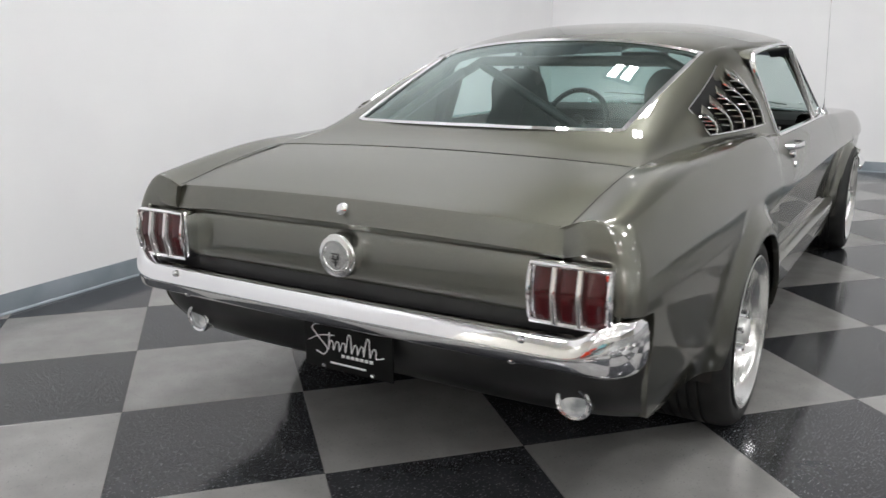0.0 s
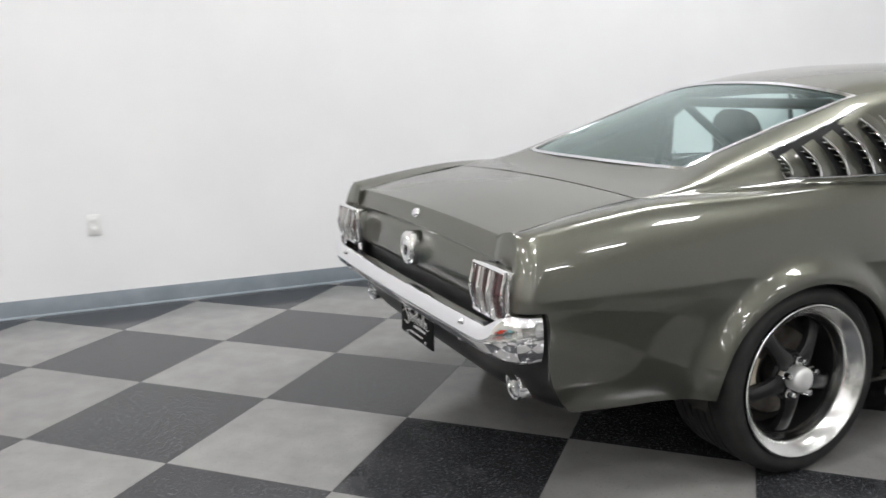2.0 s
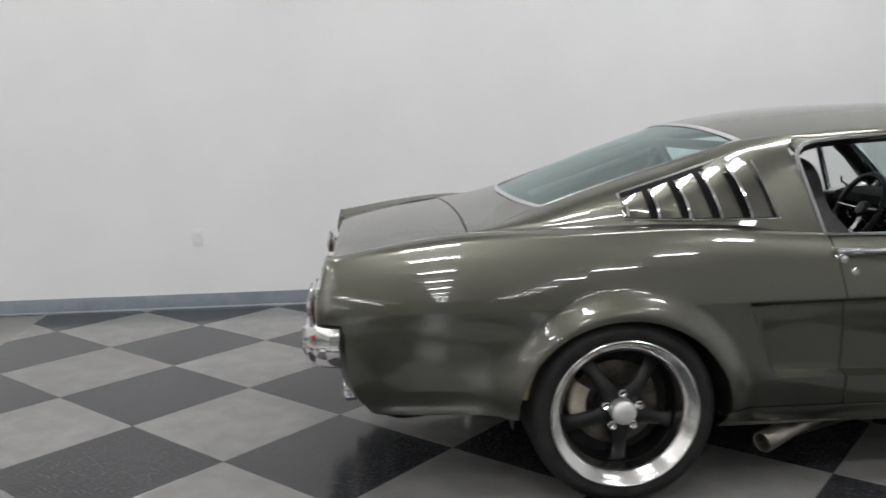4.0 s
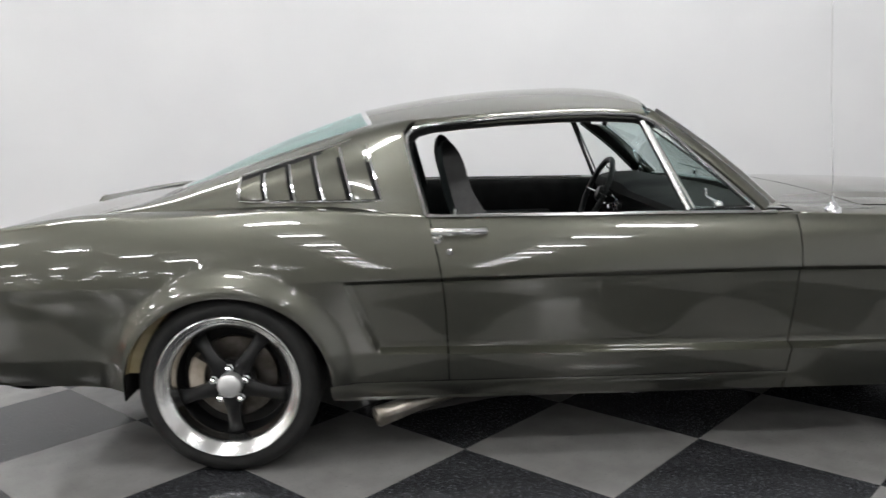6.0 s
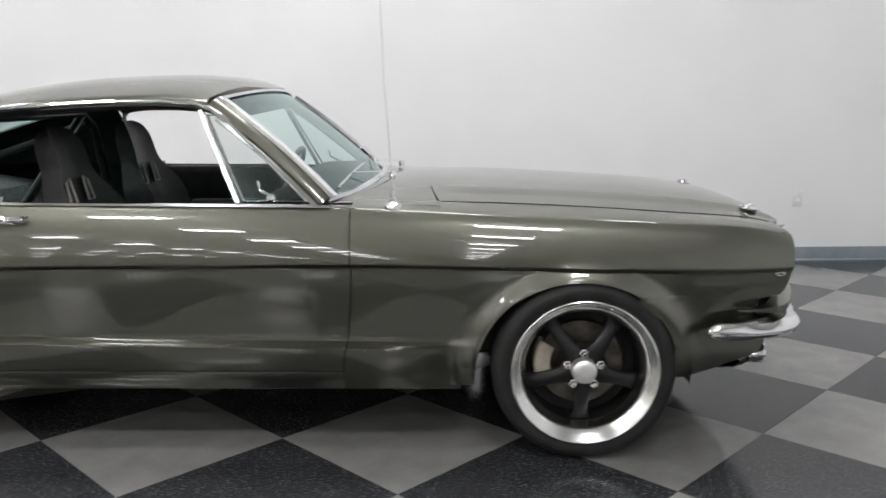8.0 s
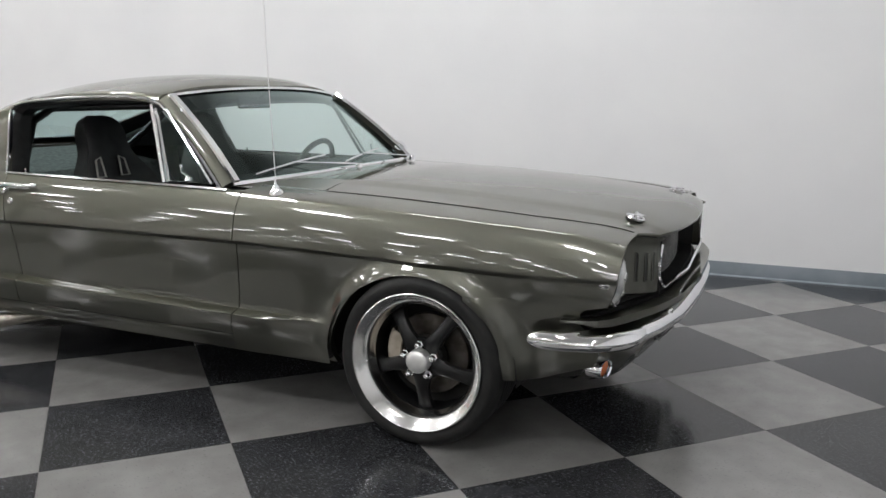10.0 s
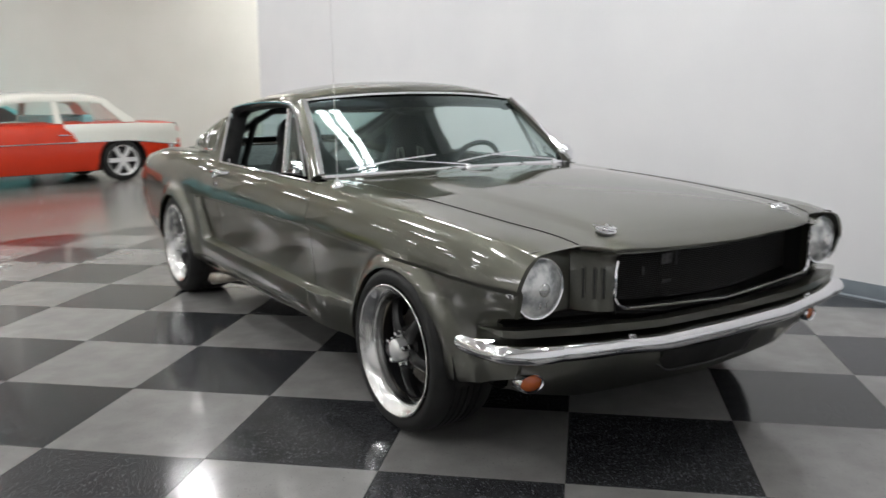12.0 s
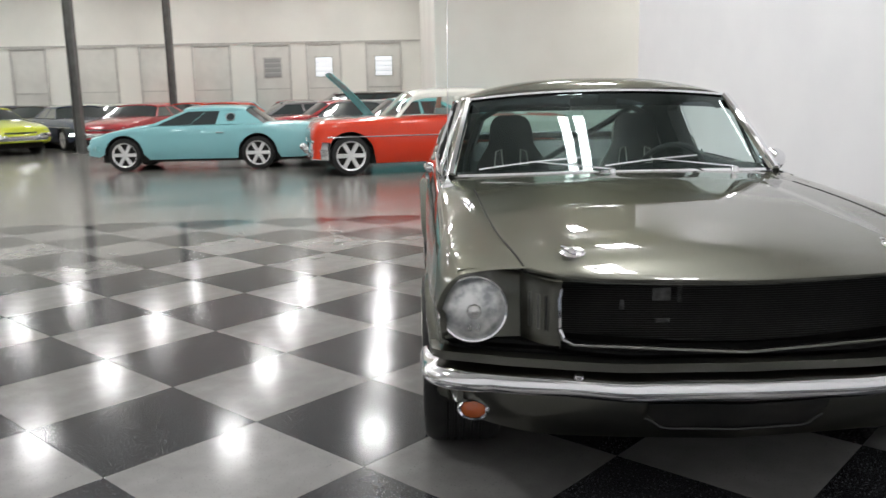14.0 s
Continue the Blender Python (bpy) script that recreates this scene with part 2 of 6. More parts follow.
def tile_material(name, c1, c2, fleck, amount):
    """Vinyl tile: mottled ground with short streaks, waxed; each tile a little different."""
    m = material(name, c1, 0.2, spec=0.34)
    b = m.node_tree.nodes["Principled BSDF"]
    co = m.node_tree.nodes.new("ShaderNodeTexCoord")
    info = m.node_tree.nodes.new("ShaderNodeObjectInfo")
    n = node(m, "ShaderNodeTexNoise", Scale=7.0, Detail=8.0)
    link(m, co.outputs["Object"], n.inputs["Vector"])
    r = m.node_tree.nodes.new("ShaderNodeValToRGB")
    r.color_ramp.elements[0].position, r.color_ramp.elements[1].position = 0.3, 0.7
    r.color_ramp.elements[0].color, r.color_ramp.elements[1].color = (*c1, 1), (*c2, 1)
    link(m, n.outputs["Fac"], r.inputs["Fac"])
    mp = node(m, "ShaderNodeMapping", Scale=(75.0, 190.0, 75.0), Rotation=(0, 0, 0.7))
    link(m, co.outputs["Object"], mp.inputs["Vector"])
    n2 = node(m, "ShaderNodeTexNoise", Scale=1.0, Detail=2.0)
    link(m, mp.outputs["Vector"], n2.inputs["Vector"])
    r2 = m.node_tree.nodes.new("ShaderNodeValToRGB")
    r2.color_ramp.elements[0].position, r2.color_ramp.elements[1].position = amount, amount + 0.07
    link(m, n2.outputs["Fac"], r2.inputs["Fac"])
    mx = m.node_tree.nodes.new("ShaderNodeMix")
    mx.data_type = "RGBA"
    link(m, r2.outputs["Color"], mx.inputs[0])
    link(m, r.outputs["Color"], mx.inputs[6])
    mx.inputs[7].default_value = (*fleck, 1)
    hs = m.node_tree.nodes.new("ShaderNodeHueSaturation")
    mr = node(m, "ShaderNodeMapRange", To_Min=0.9, To_Max=1.1)
    link(m, info.outputs["Random"], mr.inputs["Value"])
    link(m, mr.outputs["Result"], hs.inputs["Value"])
    link(m, mx.outputs[2], hs.inputs["Color"])
    link(m, hs.outputs["Color"], b.inputs["Base Color"])
    mr2 = node(m, "ShaderNodeMapRange", To_Min=0.10, To_Max=0.16)
    link(m, n.outputs["Fac"], mr2.inputs["Value"])
    link(m, mr2.outputs["Result"], b.inputs["Roughness"])
    n3 = node(m, "ShaderNodeTexNoise", Scale=5.0, Detail=5.0)
    link(m, co.outputs["Object"], n3.inputs["Vector"])
    bp = node(m, "ShaderNodeBump", Strength=0.03, Distance=0.01)
    link(m, n3.outputs["Fac"], bp.inputs["Height"])
    link(m, bp.outputs["Normal"], b.inputs["Normal"])
    return m


DARK_TILE = tile_material("dark_fleck_vinyl", (0.022, 0.0225, 0.025), (0.036, 0.037, 0.040), (0.13, 0.135, 0.145), 0.61)
LIGHT_TILE = tile_material("light_grey_vinyl", (0.170, 0.167, 0.161), (0.220, 0.217, 0.210), (0.13, 0.13, 0.126), 0.63)


def structure(name, a, b, mat, label="", bevel=0.0, m=ROOM):
    ob = part(name, box(bmesh.new(), a, b, bevel), mat)
    ob.matrix_basis = m
    return tagged(ob, label, kind="structure")


FLOOR = structure("floor", (-24.5, -42.2, -0.2), (FRONT_P + 0.2, 8, -0.004), CONCRETE, "polished grey concrete hall floor with a checkered vinyl area")
structure("wall_north", (END_P, WALL_Q, -0.004), (FRONT_P + 0.2, WALL_Q + 0.16, 5.6), WALL, "plain white painted display wall")
structure("wall_east", (FRONT_P, -42, -0.004), (FRONT_P + 0.16, WALL_Q - 0.001, 5.6), WALL, "plain white painted end wall")
structure("wall_behind", (-13.6, 0.55, -0.004), (-13.35, 8, 5.6), CREAM_WALL, "pale painted hall wall behind the parked cars")
structure("wall_step", (-24, 0.55, -0.004), (-13.6, 0.75, 5.6), FAR_WALL, "pale painted hall side wall")
structure("wall_west", (-24.2, -42, -0.004), (-24, 8, 5.6), FAR_WALL, "unseen pale wall closing the hall with tall panels and small windows")
# Unseen south wall, set far off so the car's side reflects a dark distance.
structure("wall_south", (-24.2, -42.2, -0.004), (FRONT_P + 0.2, -42, 5.6), FAR_WALL, "unseen pale wall closing the hall")
structure("wall_return", (-13.35, 7.8, -0.004), (FRONT_P, 8, 5.6), FAR_WALL, "unseen pale wall closing the hall")
structure("ceiling", (-24.2, -42.2, 5.6), (FRONT_P + 0.2, 8, 5.75), CEILING, "pale warehouse ceiling")


def base_strip(name, a, b, out):
    """Rubber base with a rounded top and a small toe."""
    a, b, out = Vector(a), Vector(b), Vector(out)
    bm = bmesh.new()
    prof = [(0, 0), (0.014, 0), (0.013, 0.006), (0.006, 0.012), (0.005, 0.095), (0.003, 0.1), (0, 0.1)]
    rows = [[p + out * x + Vector((0, 0, z)) for x, z in prof] for p in (a, b)]
    sheet(bm, rows)
    ob = part(name, bm, BASE)
    ob.matrix_basis = ROOM
    return tagged(ob, "blue-grey rubber base along the wall", kind="structure")


base_strip("baseboard", (END_P, WALL_Q - 0.001, 0), (FRONT_P, WALL_Q - 0.001, 0), (0, -1, 0))
base_strip("baseboard", (FRONT_P - 0.001, -20, 0), (FRONT_P - 0.001, WALL_Q - 0.015, 0), (-1, 0, 0))


def outlet(p, z):
    m = ROOM @ pose(p, WALL_Q, z)
    ob = thing("wall_outlet", m, "white plastic electrical outlet on the white wall", "outlet", "wall outlets")
    part("cover_plate", box(bmesh.new(), (-0.036, -0.006, -0.058), (0.036, 0, 0.058), 0.003), PLATE, ob)
    for dz in (-0.026, 0.026):
        part("socket", box(bmesh.new(), (-0.017, -0.009, dz - 0.014), (0.017, -0.005, dz + 0.014), 0.003), PLATE, ob)
    return ob


outlet(-2.70, 0.49)
outlet(4.06, 0.46)


# ---- ceiling lamps ----
GLOW = material("lamp_lens", (0.985, 0.985, 0.99), 0.4, glow=LAMP_POWER)
HOUSING = material("white_lamp_housing", (0.7, 0.7, 0.7), 0.4)
GLOW_UP = material("added_uplight", (0.985, 0.985, 0.99), 0.4, glow=UP_POWER)


def ceiling_lamp(m, long=0.8, glow=GLOW):
    ob = thing("ceiling_lamp", m, "long twin-strip white ceiling lamp hung from rods", "lamp", "hall ceiling lamps")
    part("housing", box(bmesh.new(), (-long / 2 - 0.04, -0.26, 0.0), (long / 2 + 0.04, 0.26, 0.07), 0.01), HOUSING, ob)
    for y in (-0.13, 0.13):
        lens = box(bmesh.new(), (-long / 2, y - 0.085, -0.012), (long / 2, y + 0.085, 0.004))
        for f in lens.faces:
            f.normal_update()
            f.material_index = 0 if f.normal.z < -0.5 else 1
        part("lens", lens, [glow, HOUSING], ob)
    # Added uplight on the housing's back, there only to brighten the ceiling.
    lens = box(bmesh.new(), (-long / 2, -0.17, 0.066), (long / 2, 0.17, 0.076))
    for f in lens.faces:
        f.normal_update()
        f.material_index = 0 if f.normal.z > 0.5 else 1
    part("uplight_strip", lens, [GLOW_UP, HOUSING], ob, "added uplight strip that brightens the ceiling")
    for x in (-long * 0.4, long * 0.4):
        part("rod", box(bmesh.new(), (x - 0.01, -0.01, 0.07), (x + 0.01, 0.01, 5.6 - LAMP_Z)), HOUSING, ob)
    return ob


LAMP = ceiling_lamp(pose(-0.9, -1.72, LAMP_Z, 0, 0, 1.7))
GLOW_FAR = material("far_lamp_lens", (0.985, 0.985, 0.99), 0.4, glow=FAR_POWER)
GLOW_BACK = material("back_lamp_lens", (0.985, 0.985, 0.99), 0.4, glow=BACK_POWER)
BACK_LAMP = ceiling_lamp(pose(-4.9, -1.84, LAMP_Z, 0, 0, 1.7), glow=GLOW_BACK)
FAR_LAMP = ceiling_lamp(pose(3.1, -7.85, LAMP_Z, 0, 0, 1.7), glow=GLOW_FAR)
for x in (3.1, -0.9, -4.9, -8.9, -12.9, -16.9, -20.9):
    for y in (-1.6, -4.22, -7.85, -11.7, -15.5, -19.3, -23.1, -26.9, -30.7, -34.5):
        if (x, y) not in ((3.1, -1.6), (-0.9, -1.6), (3.1, -7.85), (-4.9, -1.6)):
            copy_thing(FAR_LAMP if y < -7 else BACK_LAMP if x < -3 else LAMP, pose(x, y + (x - 3.1) * 0.03, LAMP_Z, 0, 0, 1.7))
GLOW_LONG = material("booth_lamp_lens", (0.985, 0.985, 1.0), 0.4, glow=BOOTH_POWER)
GLOW_MAIN = material("main_lamp_lens", (0.985, 0.985, 1.0), 0.4, glow=MAIN_POWER)
ceiling_lamp(pose(1.8, 0.31, LAMP_Z, 0, 0, 1.7), 2.0, GLOW_MAIN)
ceiling_lamp(pose(4.1, 0.85, LAMP_Z, 0, 0, 1.7), 0.5, GLOW_LONG)
SHORT = ceiling_lamp(pose(-2.8, 1.15, LAMP_Z, 0, 0, 1.7), 1.0, GLOW_LONG)
copy_thing(SHORT, pose(-7.2, 1.15, LAMP_Z, 0, 0, 1.7))
# Added unseen lamps past the display wall's end, to brighten the wall behind.
FILL_LAMP = ceiling_lamp(pose(-9.6, 6.5, LAMP_Z, 0, 0, 1.7), 2.0, GLOW_BACK)
for x, y in ((-11.0, 7.0), (-7.6, 7.0), (-11.8, 5.9), (-9.2, 7.5)):
    copy_thing(FILL_LAMP, pose(x, y, LAMP_Z, 0, 0, 1.7))

# ---- the green-grey fastback ----
CAR = thing("fastback_car", pose(0, -0.025, 0), "grey-green metallic classic fastback with chrome bumpers on checkered floor", "car")

Y_CR = curve([-1.0, -0.9, -0.75, -0.5, -0.2, 0.2, 0.6, 1.2, 1.9, 2.6, 2.95, 3.2, 3.35, 3.45], [0.820, 0.833, 0.845, 0.857, 0.8635, 0.8645, 0.862, 0.862, 0.862, 0.862, 0.862, 0.858, 0.852, 0.843])
Z_CR = curve([-1.0, 0.4, 1.2, 1.9, 2.6, 3.2, 3.45], [0.66, 0.666, 0.674, 0.676, 0.664, 0.654, 0.66])
Y_SH = curve([-1.0, -0.8, -0.5, -0.2, 0.2, 0.6, 1.2, 1.9, 2.3, 2.8, 3.1, 3.3, 3.45], [0.757, 0.768, 0.778, 0.785, 0.790, 0.792, 0.795, 0.79, 0.80, 0.80, 0.80, 0.793, 0.775])
Z_SH = curve([-1.0, -0.92, -0.7, -0.5, -0.25, 0, 0.2, 0.4, 0.55, 0.7, 1.0, 1.54, 1.9, 2.1, 2.6, 3.0, 3.25, 3.38, 3.45], [0.817, 0.828, 0.859, 0.877, 0.884, 0.893, 0.899, 0.894, 0.877, 0.868, 0.864, 0.858, 0.852, 0.843, 0.818, 0.80, 0.785, 0.765, 0.75])
Z_LL = curve([0.4, 0.76, 1.15, 1.95, 2.4], [0.412, 0.406, 0.398, 0.388, 0.384])
ARCHES = [(0.005, 0.312, 0.352, 0.315), (2.735, 0.305, 0.352, 0.308)]
FLARES = [(0.01, 0.312, 0.405, 0.385), (2.735, 0.305, 0.40, 0.352)]

TAIL_X = curve([0.5, 0.60, 0.66, 0.75, 0.80, 0.86], [-0.985, -0.985, -0.985, -0.968, -0.957, -0.935])
CORNER = 0.048


def z_bottom(x):
    """The lower rim of the sides: sill, wheel arches, tail and nose."""
    z = 0.236
    if x < 0:
        z = curve([-0.99, -0.908, -0.896, -0.886, -0.862, -0.832, -0.812, -0.79, -0.41, -0.3], [0.632, 0.630, 0.60, 0.46, 0.390, 0.350, 0.328, 0.321, 0.308, 0.30])(x)
    if x > 2.9:
        z = curve([2.9, 3.12, 3.27, 3.36, 3.45], [0.27, 0.28, 0.295, 0.33, 0.36])(x)
    for cx, cz, a, b in ARCHES:
        if abs(x - cx) < a:
            z = max(z, cz + b * math.sqrt(1 - ((x - cx) / a) ** 2))
    return z


def half_width(x, z):
    """How far the side stands from the middle of the car."""
    zc, zs, yc = Z_CR(x), Z_SH(x), Y_CR(x)
    if z >= zc:
        t = (z - zc) / (zs - zc)
        y = yc - (yc - Y_SH(x)) * (0.3 * t + 0.45 * t * t + 0.25 * t ** 6)
    else:
        zl = Z_LL(x)
        y = yc - 0.006 * smooth(0, 0.2, zc - z)
        if z < zl:
            y -= 0.5 * (zl - z) ** 1.5
        dz, dl = zc - z, z - zl
        edge = smooth(0, 0.024, x - (0.40 + dz * 0.42))
        nose = smooth(2.6, 3.3, x)
        cove = (0.026 * (1 - 0.65 * nose) * smooth(0, 0.020, dz) + 0.020 * min(1.0, dz / 0.26) ** 1.6) * edge
        y -= cove * max(smooth(0, 0.014, dl), smooth(2.02, 2.42, x))
        if x < -0.3:
            y -= 0.22 * dz * dz * smooth(-0.30, -0.55, x)
    for cx, cz, a, b in FLARES:
        r = math.hypot((x - cx) / a, (z - cz) / b)
        if z > cz - 0.1 and r < 1.06:
            y += 0.036 * (1 - smooth(0.86, 1.06, r)) * (1 if z > cz else smooth(cz - 0.1, cz, z))
    y -= (0.006 + 0.030 * (1 - smooth(0.44, 0.60, z))) * smooth(3.02, 3.42, x) ** 1.5
    d = x - TAIL_X(z)
    if d < CORNER:
        q = (CORNER - max(0.0, d)) / CORNER
        y -= 0.85 * CORNER * (1 - math.sqrt(1 - q * q * 0.985)) * smooth(0.30, 0.42, z)
    return y


DOOR_R = curve([0.23, 0.30, 0.5, 0.67, 0.80, 0.875], [0.757, 0.757, 0.752, 0.738, 0.715, 0.70])
DOOR_F = curve([0.23, 0.30, 0.45, 0.67, 0.80, 0.875], [1.935, 1.936, 1.955, 1.968, 1.967, 1.965])
NOSE_X = curve([0.25, 0.30, 0.35, 0.41, 0.495, 0.512, 0.545, 0.562, 0.60, 0.70, 0.745, 0.80], [3.25, 3.285, 3.338, 3.358, 3.352, 3.305, 3.300, 3.38, 3.405, 3.424, 3.428, 3.422])


def levels(x, lo):
    zc, zs, zl = Z_CR(x), Z_SH(x), Z_LL(x)
    zz = [0.236, 0.262, 0.285, 0.3, 0.305, 0.325, 0.35, zl - 0.012, zl - 0.003, zl + 0.005, zl + 0.012, zl + 0.025, zl + 0.038, zl + 0.05, zl + 0.062, 0.475, 0.49, 0.505, 0.52, 0.535, 0.55, 0.565, zc - 0.094, zc - 0.085, zc - 0.072, zc - 0.06, zc - 0.05, zc - 0.04, zc - 0.032, zc - 0.024, zc - 0.018, zc - 0.012, zc - 0.007, zc - 0.002, zc, zc + 0.006, zc + 0.02, zc + 0.04, zc + 0.06]
    zz += [zc + (zs - zc) * f for f in (0.45, 0.55, 0.64, 0.72, 0.79, 0.85, 0.90, 0.94, 0.97, 0.99, 1.0)]
    return [max(z, lo) for z in zz]


def stations(x0, x1, step=0.03):
    xs = set(np.round(np.linspace(x0, x1, max(2, int((x1 - x0) / step))), 5))
    xs |= {round(v, 5) for v in np.arange(0.36, 0.66, 0.009) if x0 < v < x1}
    xs |= {round(-0.985 + 0.075 * q ** 2, 5) for q in np.linspace(0, 1, 15) if x0 < -0.985 + 0.075 * q ** 2 < x1}
    xs |= {round(v, 5) for v in np.arange(-0.915, -0.77, 0.006) if x0 < v < x1}
    for cx, cz, a, b in ARCHES:
        for k in range(45):
            x = cx - a * math.cos(math.pi * k / 44)
            for q in ((x,) if 0 < k < 44 else (x - 0.001, x + 0.001)):
                if x0 < q < x1:
                    xs.add(round(q, 5))
    return sorted(xs)


def side_panel(s, x0, x1, left, right, lo, top=None):
    """One outer panel of the side s (-1 right, 1 left), with an optional roll over the shoulder."""
    bm = bmesh.new()
    rows = []
    for xn in stations(x0, x1):
        u = (xn - x0) / (x1 - x0)
        row = []
        for z in levels(xn, max(lo, z_bottom(xn))):
            x = xn + (left(z) - x0 if left else 0) * (1 - u) ** 3 + (right(z) - x1 if right else 0) * u ** 3
            row.append(Vector((x, s * half_width(x, z), z)))
        if top:
            row += [Vector((p[0], s * p[1], p[2])) for p in top(xn, row[-1])]
        rows.append(row)
    sheet(bm, rows)
    tidy(bm)
    returns(bm, (0, -s * 0.018, 0))
    return bm


HOOD_Y = curve([1.9, 2.25, 2.8, 3.1, 3.3, 3.45], [0.665, 0.662, 0.655, 0.640, 0.616, 0.590])
HOOD_Z = curve([1.9, 2.24, 2.49, 2.78, 3.06, 3.33, 3.45], [0.868, 0.857, 0.849, 0.834, 0.814, 0.790, 0.764])
HOOD_C = curve([1.9, 2.1, 2.28, 2.5, 2.74, 2.97, 3.19, 3.38, 3.46, 3.5], [0.895, 0.893, 0.886, 0.876, 0.865, 0.851, 0.832, 0.804, 0.780, 0.762])
DECK_Y = curve([-1.0, -0.9, -0.48, -0.3, -0.2, 0, 0.2, 0.4, 0.55, 0.70], [0.636, 0.636, 0.64, 0.645, 0.655, 0.69, 0.732, 0.762, 0.776, 0.785])
DECK_Z = curve([-1.0, -0.93, -0.7, -0.48, -0.3, -0.2, 0, 0.2, 0.4, 0.55, 0.70], [0.799, 0.809, 0.857, 0.887, 0.893, 0.898, 0.906, 0.911, 0.905, 0.886, 0.873])


def roll_to(yf, zf, gap=0.0):
    def top(x, last):
        y0, z0, y1, z1 = abs(last.y), last.z, yf(last.x) + gap, zf(last.x)
        out = []
        for f in (0.08, 0.2, 0.4, 0.6, 0.8, 1.0):
            rise = (0.010 + 0.022 * smooth(0.1, -0.45, last.x)) * (1 - (1 - f) ** 3) * min(1, (y0 - y1) / 0.1) * (1 - f)
            out.append((last.x, y0 + (y1 - y0) * f, z0 + (z1 - z0) * f + rise))
        return out
    return top


for s in (-1, 1):
    part("rear_quarter_panel", side_panel(s, -0.985, 0.755, TAIL_X, lambda z: DOOR_R(z) - 0.002, 0.305, roll_to(DECK_Y, DECK_Z)), PAINT, CAR)
    DOOR = part("door", side_panel(s, 0.757, 1.935, lambda z: DOOR_R(z) + 0.002, lambda z: DOOR_F(z) - 0.002, 0.305), PAINT, CAR)
    part("front_fender", side_panel(s, 1.939, 3.43, lambda z: DOOR_F(z) + 0.002, NOSE_X, 0.2, roll_to(HOOD_Y, HOOD_Z, 0.003)), PAINT, CAR)
    # sill under the door
    bm = bmesh.new()
    rows = []
    for x in np.linspace(0.35, 1.937, 40):
        rows.append([(x, s * half_width(x, 0.30), 0.3015), (x, s * (half_width(x, 0.285) + 0.003), 0.288), (x, s * (half_width(x, 0.262) - 0.006), 0.262), (x, s * (half_width(x, 0.24) - 0.022), 0.238), (x, s * 0.80, 0.228), (x, s * 0.79, 0.226), (x, s * 0.74, 0.232)])
    sheet(bm, rows)
    part("sill", bm, PAINT, CAR)
    bm = bmesh.new()
    rows = [[(x, s * 0.772, 0.236), (x, s * 0.769, 0.216), (x, s * 0.772, 0.216), (x, s * 0.775, 0.236)] for x in np.linspace(0.38, 2.33, 30)]
    sheet(bm, rows)
    part("pinch_weld", bm, PAINT, CAR)
    # thin chrome strip in the door's upper edge
    bm = bmesh.new()
    sweep(bm, [(x, s * (Y_SH(x) - 0.004), Z_SH(x) + 0.004) for x in np.linspace(0.69, 1.90, 40)], [(-0.011, -0.003), (0.011, -0.003), (0.008, 0.005), (-0.008, 0.005)])
    part("belt_moulding", bm, CHROME, CAR, "thin chrome strip along the window sill")
    # lock, handle
    bm = bmesh.new()
    y = half_width(0.80, 0.82)
    pts = [(0.705, y - 0.006, 0.823), (0.712, y + 0.02, 0.824), (0.74, y + 0.032, 0.825), (0.80, y + 0.036, 0.825), (0.86, y + 0.032, 0.824), (0.888, y + 0.02, 0.823), (0.895, y - 0.006, 0.823)]
    sweep(bm, [(a, s * b, c) for a, b, c in pts], ring(0.009, 10, 0.012), up=(0, 0, 1))
    H = part("door_handle", bm, CHROME, DOOR, "chrome push-button handle")
    bm = bmesh.new()
    lathe(bm, [(0, 0.03), (0.012, 0.029), (0.014, 0.024), (0.014, 0.012), (0.019, 0.008), (0.02, -0.01)], Matrix.Translation((0.727, s * (y - 0.002), 0.797)) @ pose(0, 0, 0, 90 * (1 if s < 0 else -1)), 20)
    part("push_button", bm, CHROME, DOOR)
    bm = bmesh.new()
    yl = half_width(0.765, 0.755)
    lathe(bm, [(0, 0.009), (0.010, 0.009), (0.013, 0.005), (0.014, -0.006)], Matrix.Translation((0.767, s * yl, 0.755)) @ pose(0, 0, 0, 90 * (1 if s < 0 else -1)), 20)
    part("door_lock", bm, CHROME, DOOR)

# hood
def hood_z(x, y):
    e, c = HOOD_Z(x), HOOD_C(x)
    v = min(1, abs(y) / HOOD_Y(x))
    return e + (c - e) * (1 - v ** 2.2) + 0.009 * (1 - smooth(0.455, 0.50, abs(y))) * smooth(2.15, 2.4, x)


def hood_front(v):
    return 3.535 - 0.045 * v ** 1.5 - 0.070 * v ** 8


bm = bmesh.new()
rows = []
for k in range(45):
    u = k / 44
    row = []
    for j in range(-20, 21):
        v = j / 20
        xb = 2.20 + 0.06 * abs(v) ** 2
        x = xb + (hood_front(abs(v)) - xb) * u
        y = v * (HOOD_Y(x) - 0.002)
        row.append((x, y, hood_z(min(x, 3.46), y) - max(0, x - 3.46) * 0.55))
    rows.append(row)
last = rows[-1]
rows.append([(p[0] + 0.003, p[1], p[2] - 0.004) for p in last])
rows.append([(p[0] + 0.002, p[1], p[2] - 0.011) for p in last])
rows.append([(p[0] - 0.006, p[1], p[2] - 0.015) for p in last])
rows.append([(p[0] - 0.06, p[1], p[2] - 0.016) for p in last])
sheet(bm, rows)
returns(bm, (0, 0, -0.015))
HOOD = part("hood", bm, PAINT, CAR, "long hood with a raised centre")
